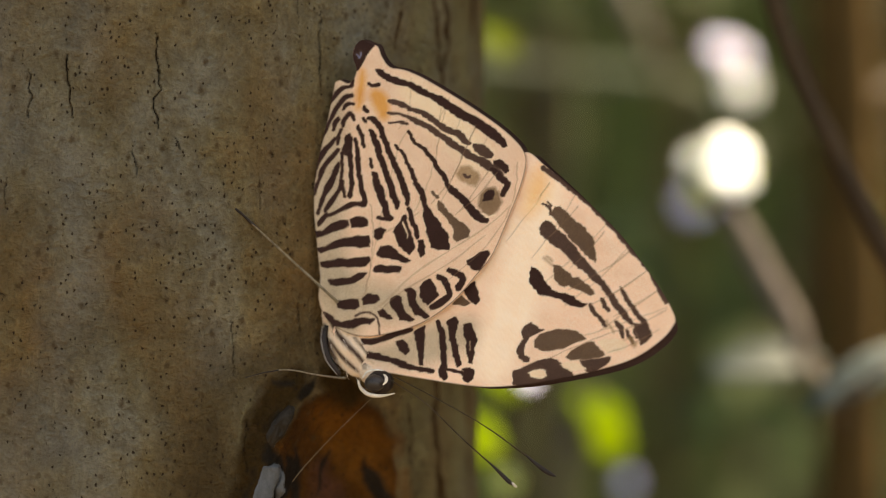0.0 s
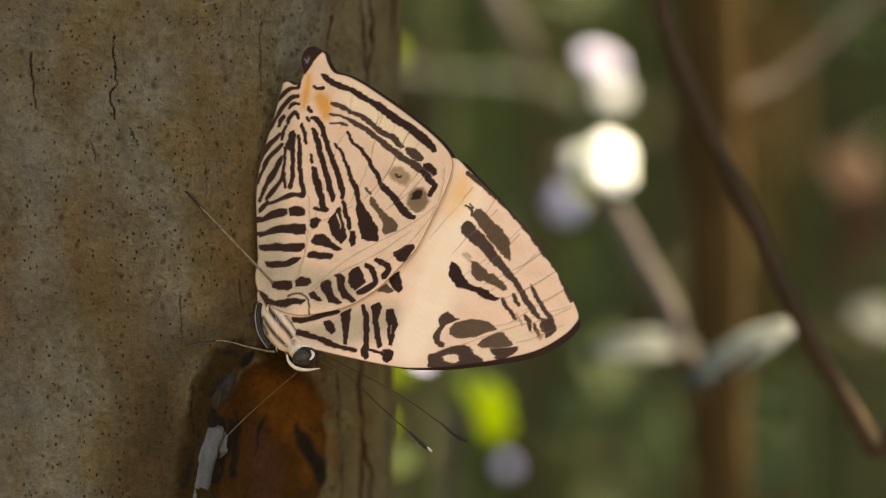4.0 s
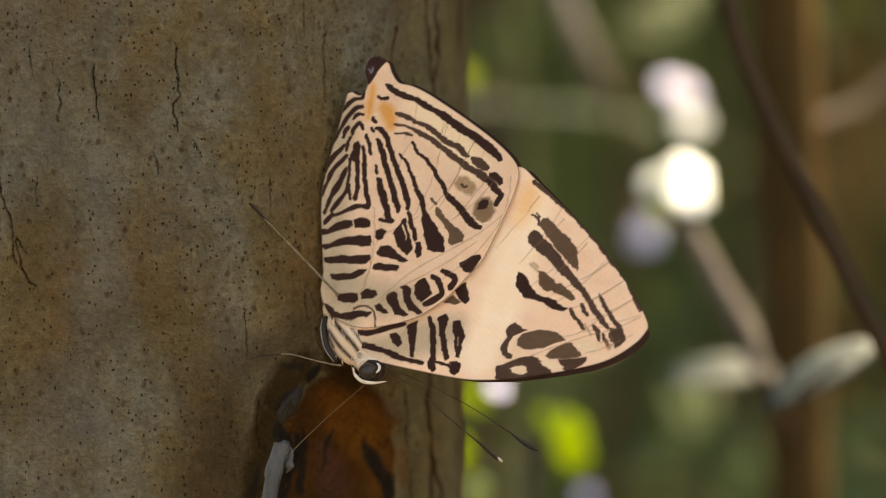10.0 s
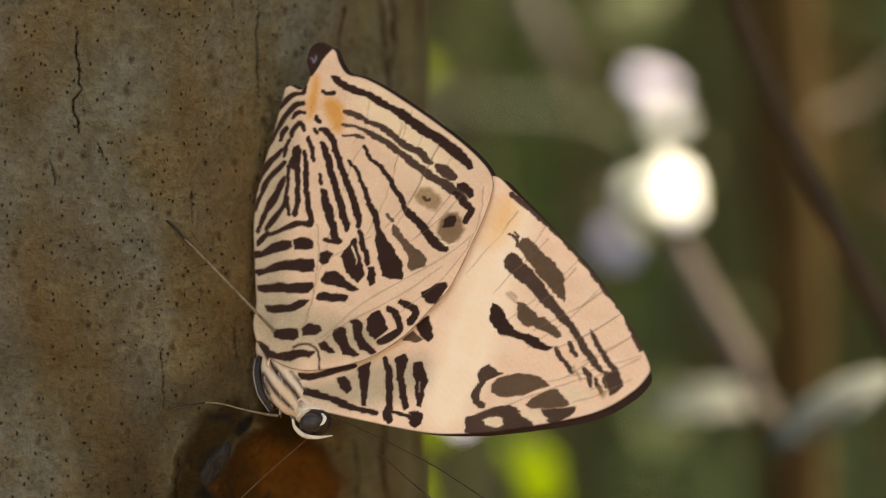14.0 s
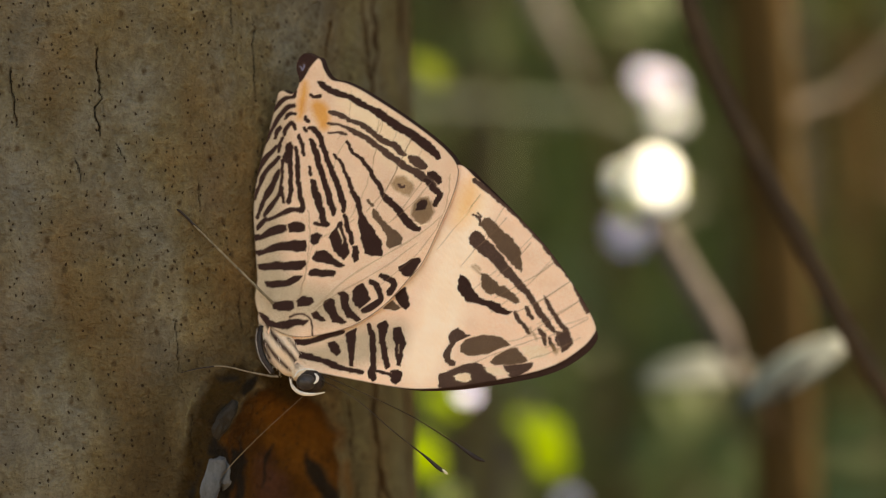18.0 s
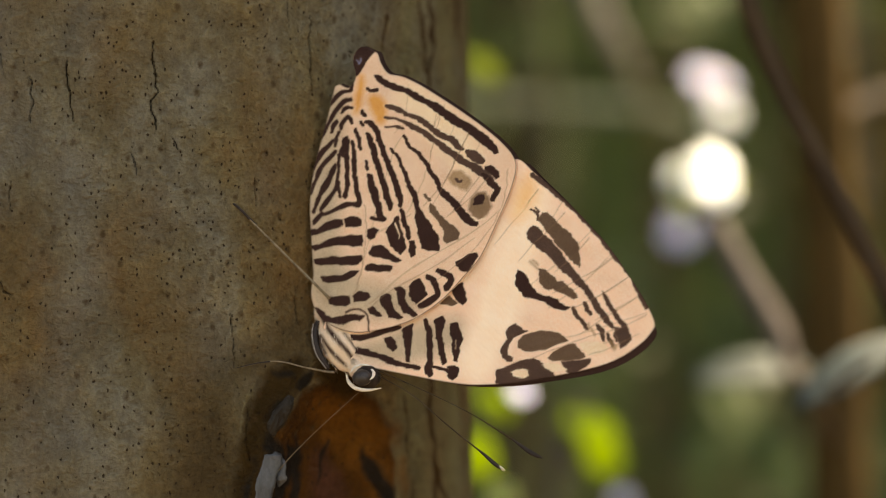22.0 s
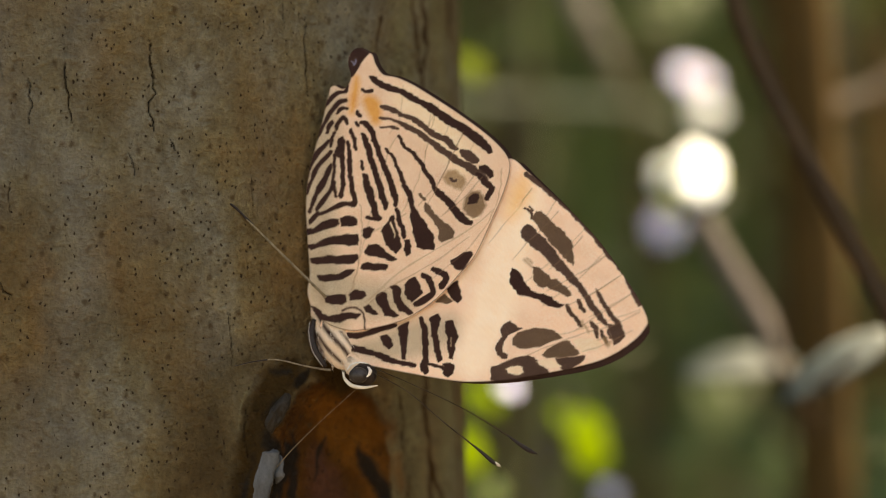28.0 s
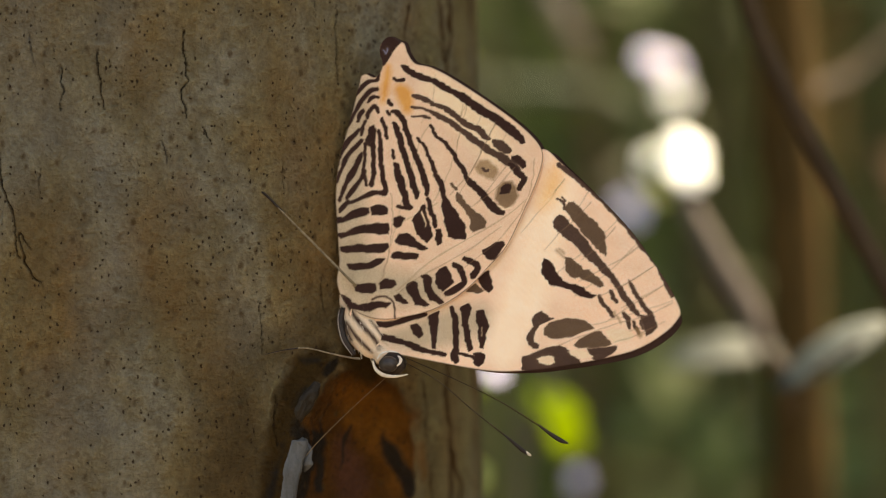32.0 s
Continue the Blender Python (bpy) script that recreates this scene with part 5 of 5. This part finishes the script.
rod("leg", [(-2.69, 1.70, 1, 0.3), (-2.97, -0.03, 0.6, 0.42), (-2.46, -1.96, 0.4, 0.42), (-1.22, -3.87, 0.6, 0.25)], BLACK, butterfly, "dark folded leg with a pale edge")
rod("leg", [(-3.05, 1.49, 0.4, 0.03), (-3.12, -0.03, 0.1, 0.05), (-2.61, -2.10, 0, 0.05), (-1.44, -3.88, 0.2, 0.04)], GREY_SCALES, butterfly, "pale edge of the folded leg")
rod("proboscis", [(2.97, -6.16, 0.5, 0.028), (-1.50, -10.36, -1, 0.03), (-4.83, -13.80, -2.2, 0.05), (-6.29, -15.56, -2.7, 0.045)], TONGUE, butterfly, "thin pale proboscis reaching to the resin")

# resin on the knot's edge
def gum(name, edge_a, edge_b, height, label, mat=RESIN, lumps=0.18, fade=8):
    """A slab of hardened resin between two edges on the trunk (s, z in mm), rounded over and sunk in at its rims."""
    a, c = smooth_line(edge_a, 10), smooth_line(edge_b, 10)
    bm = bmesh.new()
    across = 17
    last = len(a) - 1
    for i in range(last + 1):
        for j in range(across):
            t = 2 * j / (across - 1) - 1
            end = min(1.0, i / fade, (last - i) / fade)
            s, z = (a[i] + c[i]) / 2 + (c[i] - a[i]) * t / 2 * (0.3 + 0.7 * end**0.5)
            rise = (height + 2.0) * (max(0.0, 1 - abs(t) ** 5)) ** 0.5 * (0.25 + 0.75 * end**0.5) - 2.0
            rise += lumps * noise.noise((s * 0.9, z * 0.3, 2.0)) + 0.3 * lumps * noise.noise((s * 3, z * 1.2, 5.0))
            shake = 0.3 * noise.noise((s * 0.8, z * 0.8, 9.0)) + 0.16 * noise.noise((s * 2.4, z * 2.1, 4.0))
            bm.verts.new(on_bark(s + shake, z + shake, rise))
    bm.verts.ensure_lookup_table()
    for i in range(last):
        for j in range(across - 1):
            k = i * across + j
            bm.faces.new([bm.verts[q] for q in (k, k + across, k + across + 1, k + 1)])
    return tagged(part(name, bm, mat), label, "resin")


gum("resin", [(19.10, -23.93), (18.51, -24.66), (18.00, -25.61), (17.57, -27.51), (17.06, -30.24), (15.92, -37.59)], [(21.42, -24.08), (21.64, -25.12), (21.49, -26.29), (20.96, -27.65), (20.06, -30.50), (19.17, -37.75)], 0.35, "grey-white dried resin running down the knot's edge", RESIN, 0.25)
gum("resin", [(21.42, -24.77), (21.19, -26.14), (20.81, -27.37), (20.96, -28.34)], [(21.87, -24.79), (22.03, -26.31), (22.10, -27.56), (21.49, -28.77)], 0.0, "small grey lobe of resin beside the larger run")
gum("resin", [(22.64, -16.66), (21.04, -18.27), (19.69, -19.89), (18.88, -21.65), (18.73, -23.16)], [(23.73, -17.25), (22.95, -19.02), (22.10, -20.65), (21.34, -22.01), (20.51, -23.49)], 0.85, "thin dark smear of resin over the knot", SMEAR, 0.6, 14)
gum("resin", [(22.03, -18.44), (21.80, -18.78), (21.49, -19.11)], [(22.18, -18.58), (21.95, -18.99), (21.64, -19.26)], 0.5, "thin glossy strand of resin on the smear", RESIN, 0.0)

# ---- the undergrowth behind ----


def stick(name, pts, mat, radius, parent, label=""):
    bm = bmesh.new()
    tube(bm, [(*(mm(*p) - parent.location), r * MM) for p, r in zip(pts, radius)], 10, 6, 0.05, 7)
    return part(name, bm, mat, parent, label)


def plant(name, x, y, label, category):
    ob = tagged(new(name), label, category)
    ob.location = mm(x, y, -ZERO * 1000)
    return ob


def leaf(name, centre, length, width, face, spin, mat, parent, label=""):
    """A pointed, folded leaf or petal; face: the way its upper side looks."""
    bm = bmesh.new()
    rows = 9
    for i in range(rows):
        t = i / (rows - 1)
        half = width / 2 * math.sin(math.pi * (0.06 + 0.9 * t)) ** 0.8
        for j in range(-2, 3):
            bm.verts.new((half * j / 2, (t - 0.5) * length, 0.12 * half * abs(j) - 0.25 * length * (t - 0.5) ** 2))
    bm.verts.ensure_lookup_table()
    for i in range(rows - 1):
        for j in range(4):
            k = i * 5 + j
            bm.faces.new([bm.verts[q] for q in (k, k + 1, k + 6, k + 5)])
    bmesh.ops.scale(bm, vec=(MM, MM, MM), verts=bm.verts)
    ob = part(name, bm, mat, parent, label)
    ob.matrix_basis = Matrix.Translation(mm(*centre) - parent.location) @ Vector(face).to_track_quat("Z", "Y").to_matrix().to_4x4() @ pose(0, 0, 0, 0, 0, spin)
    sol = ob.modifiers.new("thick", "SOLIDIFY")
    sol.thickness = 0.0003
    return ob


vine = plant("vine", 60, 360, "dark brown bent vine hanging among the bushes", "vine")
stick("stem", [(-40, 365, 300), (30.0, 360.0, 70.0), (38.2, 360.0, 38.0), (40.6, 360.0, 29.0), (44.2, 360.0, 20.0), (49.2, 360.0, 10.0), (54.3, 360.0, 0.0), (59.2, 360.0, -10.0), (64.7, 360.0, -20.0), (72.0, 360.0, -32.0), (82.0, 360.0, -52.0), (110, 365, -300), (60, 360, -1300)], STEM, [1.45] * 13, vine)

# the bush with white flowers
LIT = []
bush = plant("flowering_bush", 70, 500, "grey-twigged bush with white flowers and pale leaves in the sun", "bush")
stick("twig", [(38.7, 452.0, 11.3), (42.7, 448.0, 3.6), (47.8, 445.0, -6.4), (52.5, 442.0, -15.3), (54.0, 440.0, -20.7)], TWIG, [1.4, 1.9, 2.2, 2.3, 1.5], bush, "grey-brown slanting twig")
stick("stem", [(53.8, 440.0, -19.7), (66, 480, -36), (74, 560, -64), (75, 640, -250), (70, 500, -1300)], STEM, [1.4, 1.2, 1.2, 3, 6], bush)
stick("twig", [(53.7, 441.0, -20.7), (54.5, 400.0, -23.3), (57.9, 375.0, -17.6)], TWIG, [0.9, 0.7, 0.4], bush)


def flower(centre, size, parent, face=(0.25, -0.6, 0.75), petals=10, seed=0, mat=PETAL):
    rnd = random.Random(seed)
    LIT.append((centre, size + 8))
    for k in range(petals):
        w = 360 * k / petals + rnd.uniform(-15, 15)
        off = Vector((math.cos(radians(w)), math.sin(radians(w)), 0)) * size * 0.27
        q = Vector(face).to_track_quat("Z", "Y")
        at = Vector(centre) + q @ off
        leaf("petal", at, size * 0.6, size * 0.5, (face[0] + rnd.uniform(-0.2, 0.2), face[1], face[2] + rnd.uniform(-0.2, 0.2)), w - 90, mat, parent)


flower((42.7, 450.5, 13.3), 8.5, bush, (0.2, -0.75, 0.65), seed=1)
flower((42.3, 447.5, 9.7), 8.5, bush, (0.2, -0.75, 0.65), seed=5)
flower((42.5, 454.5, 11.3), 9.8, bush, (0.1, -0.9, 0.45), 9, seed=8, mat=CREAM_PETAL)
flower((37.7, 456.0, 11.4), 6.0, bush, (0.0, -0.92, 0.3), seed=2)
flower((39.5, 453.0, 7.0), 7.0, bush, (0.1, -0.85, 0.5), 7, seed=6, mat=CREAM_PETAL)
leaf("leaf", (48.8, 448.0, -22.1), 21, 6.8, (0.1, -0.75, 0.65), 97, PALE_LEAF, bush)
leaf("leaf", (58.2, 396.0, -19.7), 22, 6.0, (0.0, -0.86, 0.5), 122, PALE_LEAF, bush)
LIT.append(((48.2, 448.0, -22.1), 30))
LIT.append(((58.2, 396.0, -19.7), 16))

# a farther bush with level twigs
far_bush = plant("flowering_bush", 60, 640, "thin grey bush with white flowers farther back", "bush")
stick("twig", [(-21.1, 650.0, 38.9), (5.3, 650.0, 37.3), (25.7, 650.0, 35.8), (46.2, 650.0, 34.5), (60.3, 660.0, 29.8)], LIGHT_TWIG, [2.0, 2.1, 2.1, 1.9, 1.0], far_bush)
stick("twig", [(21.1, 600.0, 81.1), (29.1, 600.0, 59.5), (34.5, 600.0, 48.7), (40.3, 605.0, 38.2)], PALE_TWIG, [2.4, 2.4, 2.2, 1.2], far_bush)
stick("stem", [(39.7, 606.0, 39.7), (45.5, 640.0, 30.4), (60.9, 760.0, 3.6), (64.2, 825.0, -66.6)] + [(60, 820, -250), (60, 640, -1300)], GREEN_STEM, [1.2, 1.6, 2.0, 2.0, 4, 7], far_bush)
for spot, turn in (((59.0, 640.0, 60.1), 20), ((52.0, 650.0, 58.4), 75), ((63.2, 645.0, 66.9), -30)):
    leaf("leaf", spot, 18, 10, (0.1, -0.92, 0.38), turn, MID_LEAF, far_bush)
LIT.append(((58.3, 640.0, 60.1), -8))
stick("twig", [(28.5, 900.0, 101.4), (30.6, 900.0, 58.9), (33.6, 900.0, 4.3), (29.6, 900.0, -52.4), (35.6, 900.0, -113.2)], GREEN_STEM, [3.5, 3.5, 3, 3, 3.0], far_bush)
stick("twig", [(53.8, 900.0, -32.2), (60.9, 900.0, -64.6), (68.0, 900.0, -105.1)], GREEN_STEM, [2.8, 3.4, 3.6], far_bush)
stick("stem", [(15.8, 640.0, 76.4), (19.0, 640.0, 49.0), (21.6, 640.0, 27.4), (21.0, 640.0, 2.9), (19.5, 640.0, -28.7), (20.9, 640.0, -69.0), (30, 640, -1300)], GREEN_STEM, [1.4, 1.7, 1.8, 1.8, 1.9, 2.0, 5], far_bush)
stick("stem", [(12.5, 720.0, 85.9), (11.2, 720.0, 51.9), (13.2, 720.0, 17.9), (11.6, 720.0, -74.4), (20, 720, -1300)], STEM, [1.2, 1.4, 1.4, 1.5, 5], far_bush)
stick("stem", [(120.6, 800.0, 95.4), (118.1, 800.0, 52.3), (119.6, 800.0, 7.3), (116.8, 800.0, -82.6), (110, 800, -1300)], TWIG, [1.6, 2.0, 2.2, 2.4, 6], far_bush)
flower((50.7, 620.0, 4.0), 6.8, far_bush, (-0.1, -0.93, 0.28), seed=3, mat=COOL_PETAL)
flower((55.7, 590.0, 37.9), 9.6, far_bush, seed=11, mat=COOL_PETAL)
leaf("stamens", (55.7, 583.0, 37.3), 4.2, 1.8, (0.2, -0.9, 0.4), -45, STAMEN, far_bush, "yellow stamens")
flower((58.1, 585.0, 29.8), 6.8, far_bush, (0.0, -0.8, 0.5), seed=12)

# low plant with lime leaves catching the sun
low = plant("sapling", 20, 500, "young plant with bright lime-green leaves in the sun", "plant")
stick("stem", [(22.6, 500.0, -29.1), (19.8, 500.0, -42.6), (16.4, 500.0, -58.4)] + [(15, 500, -300), (20, 500, -1300)], TWIG, [0.6, 0.9, 1.0, 2, 3], low)
for centre, length, wide, spin in (
    ((23.2, 500.0, -35.9), 13, 10, 10), ((25.0, 505.0, -40.8), 11, 9, -25), ((-0.9, 480.0, -37.6), 14, 10, 20), ((4.5, 500.0, -29.4), 9, 6, 30),
):
    leaf("leaf", centre, length, wide, (0.35, -0.55, 0.75), spin, LIME_LEAF, low)
    LIT.append((centre, 13))
leaf("leaf", (3.0, 480.0, 33.7), 10, 6.5, (0.35, -0.55, 0.75), 10, OLIVE_LEAF, low)
flower((9.0, 455.0, -25.5), 3.8, low, seed=21, mat=COOL_PETAL)
flower((5.7, 470.0, -45.2), 4.4, low, (-0.2, -0.9, 0.3), seed=25, mat=CREAM_PETAL)
flower((31.1, 540.0, -53.3), 4.0, low, (-0.2, -0.93, 0.2), seed=23, mat=COOL_PETAL)

young_tree = plant("young_tree", 78, 492, "slim young tree with orange-brown bark behind the flowers", "tree")
stick("trunk", [(82, 492, -1300), (74, 492, -300), (69.6, 492.0, -30.0), (67.8, 492.0, 15.0), (66.4, 492.0, 55.0), (60, 492, 300), (50, 500, 900)], RUSSET, [9, 6.6, 6.0, 6.0, 6.0, 5.0, 3], young_tree, "orange-brown upright trunk")
stick("branch", [(70.0, 494.0, 23.6), (80.6, 512.0, 28.2), (90.6, 524.0, 33.3), (128, 545, 66)], BRANCH, [1.6, 1.5, 1.3, 1.0], young_tree, "grey-brown slanting branch")
leaf("leaf", (137.0, 700.0, 58.0), 26, 15, (0.2, -0.8, 0.5), 30, MID_LEAF, young_tree)
back_tree = plant("tree", 340, 2200, "brown tree standing far behind the bushes", "tree")
stick("trunk", [(p[0], p[1], z) for p, z in zip([(369.1, 2200.0, 168.7), (371.6, 2200.0, 168.7), (374.1, 2200.0, 168.7)], (-1300, 0, 1500))], WOOD, [30, 27, 24], back_tree)


dead = plant("dry_sprig", 130, 700, "withered rust-brown leaves on a thin stalk", "plant")
stick("stem", [(142.1, 705.0, 5.4), (128, 705, -60), (126, 705, -400), (130, 700, -1300)], STEM, [1.0, 1.4, 2.5, 4], dead)
for centre, spin in (((139.4, 700.0, 8.6), 20), ((144.4, 704.0, -2.6), -35), ((138.7, 700.0, 15.0), 60)):
    leaf("leaf", centre, 22, 11, (0.1, -0.8, 0.5), spin, RUST_LEAF, dead)
pale_herb = plant("herb", 110, 560, "pale green herb with one broad sunlit leaf", "plant")
stick("stem", [(116.5, 562.0, -25.7), (100, 562, -60), (104, 562, -400), (110, 560, -1300)], GREEN_STEM, [0.7, 1.0, 2, 3], pale_herb)
leaf("leaf", (116.0, 560.0, -21.7), 13, 9, (0.1, -0.75, 0.65), 60, PALE_LEAF, pale_herb)
LIT.append(((116.0, 560.0, -21.7), -18))

shade_bush = plant("bush", 60, 800, "leafy green bush in the shade behind the flowers", "bush")
stick("stem", [(60, 800, -1300), (62, 805, -400), (58, 800, 0), (66, 810, 160)], STEM, [7, 5, 3, 2], shade_bush)
rnd = random.Random(77)
for spot in ([(89.9, 760.0, -61.4), (116.2, 800.0, -70.0), (127.5, 760.0, -56.2), (69.5, 780.0, -61.2), (60.1, 820.0, -21.9), (94.3, 900.0, -20.0), (20.5, 860.0, 69.8), (26.7, 760.0, -34.0), (51.8, 900.0, -7.9), (15.9, 820.0, -21.9), (76.2, 760.0, -42.6), (112.7, 700.0, -72.3)]):
    leaf("leaf", spot, rnd.uniform(26, 42), rnd.uniform(14, 20), (rnd.uniform(-0.6, 0.6), -0.8, rnd.uniform(0.1, 0.8)), rnd.uniform(0, 180), MID_LEAF if rnd.random() < 0.6 else GREEN_LEAF, shade_bush)

thicket = plant("thicket", 100, 1200, "thin upright stems of the shady thicket", "bush")
rnd = random.Random(31)
for k in range(16):
    x, y = rnd.uniform(-60, 330), rnd.uniform(850, 1700)
    lean = rnd.uniform(-60, 60)
    stick("stem", [(x - lean * 3, y, -1300), (x - lean, y, -300), (x + rnd.uniform(-8, 8), y, 0), (x + lean, y, 300), (x + lean * 2.5, y + 40, 900)], GREEN_STEM if k % 3 else STEM, [9, 6, 5, 4, 3], thicket)


def leaf_heap(name, count, place, size, mat, seed, skip=None):
    """Many small folded leaves in one mesh."""
    rnd = random.Random(seed)
    verts, faces = [], []
    made = 0
    while made < count:
        c = Vector(place(rnd))
        made += 1
        if skip and skip(c):
            continue
        q = Euler((rnd.uniform(-0.9, 0.9), rnd.uniform(-0.9, 0.9), rnd.uniform(0, 6.28)))
        ln = size * rnd.uniform(0.6, 1.3)
        w = ln * rnd.uniform(0.35, 0.55)
        k = len(verts)
        for x, y, z in ((0, -0.5, 0), (-0.36, -0.2, 0.1), (-0.4, 0.15, 0.1), (0, 0.5, -0.1), (0.4, 0.15, 0.1), (0.36, -0.2, 0.1), (0, 0, 0)):
            verts.append(mm(*(c + q.to_matrix() @ Vector((x * w, y * ln, z * w)))))
        faces += [(k, k + 6, k + 1), (k + 1, k + 6, k + 2), (k + 2, k + 6, k + 3), (k + 3, k + 6, k + 4), (k + 4, k + 6, k + 5), (k + 5, k + 6, k)]
    me = bpy.data.meshes.new(name)
    me.from_pydata(verts, [], faces)
    me.materials.append(mat)
    return new(name, me)


def in_beam(c):
    """Whether a canopy leaf would shade one of the sunlit flowers or leaves."""
    for p, r in LIT:
        d = c - Vector(p)
        if (d - SUN_TOWARD * d.dot(SUN_TOWARD)).length < r + 52:
            return True
    return False


def over_all(r):
    z = r.uniform(480, 900)
    if r.random() < 0.45:
        return (r.uniform(-130, 90) + z * 0.588, r.uniform(230, 430) + z * 0.235, z)
    return (r.uniform(-350, 1300), r.uniform(120, 2600), z)


canopy = leaf_heap("canopy", 6000, over_all, 95, GREEN_LEAF, 4, in_beam)
tagged(canopy, "dense green leaf canopy overhead shading the trunk", "foliage", kind="stuff")
heap = leaf_heap("undergrowth", 950, lambda r: (r.gauss(100, 300), r.uniform(1250, 2600), r.uniform(-420, 420)), 46, GREEN_LEAF, 9)
tagged(heap, "blurred green leaves of the undergrowth", "foliage", kind="stuff")


def motions():
    eye = mm(-11.26, 305.56, -15.86)
    start = Matrix.Translation(eye + Vector((1.0 * MM, 0, 0.76 * MM))) @ pose(0, 0, 0, 0, -3.56, 0) @ Matrix.Translation(-eye) @ REST
    steps = [(0.0, start), (0.1, start.lerp(REST, 0.03)), (0.2, start.lerp(REST, 0.4)), (0.3, start.lerp(REST, 0.85)), (0.4, REST), (0.6, REST), (32.0, REST)]
    walk(butterfly, steps)
    for feeler in FEELERS:
        x, y, z = feeler.location
        walk(feeler, [(0.0, pose(x, y, z, 0, 5.2, 0)), (0.1, pose(x, y, z, 0, 5.1, 0)), (0.4, pose(x, y, z, 0, 1.8, 0)), (3.5, pose(x, y, z, 0, 1.6, 0)), (5.5, pose(x, y, z)), (32.0, pose(x, y, z))])


cam.data.dof.use_dof = True
cam.data.dof.focus_object = near_wing
cam.data.dof.aperture_fstop = 9.2
motions()
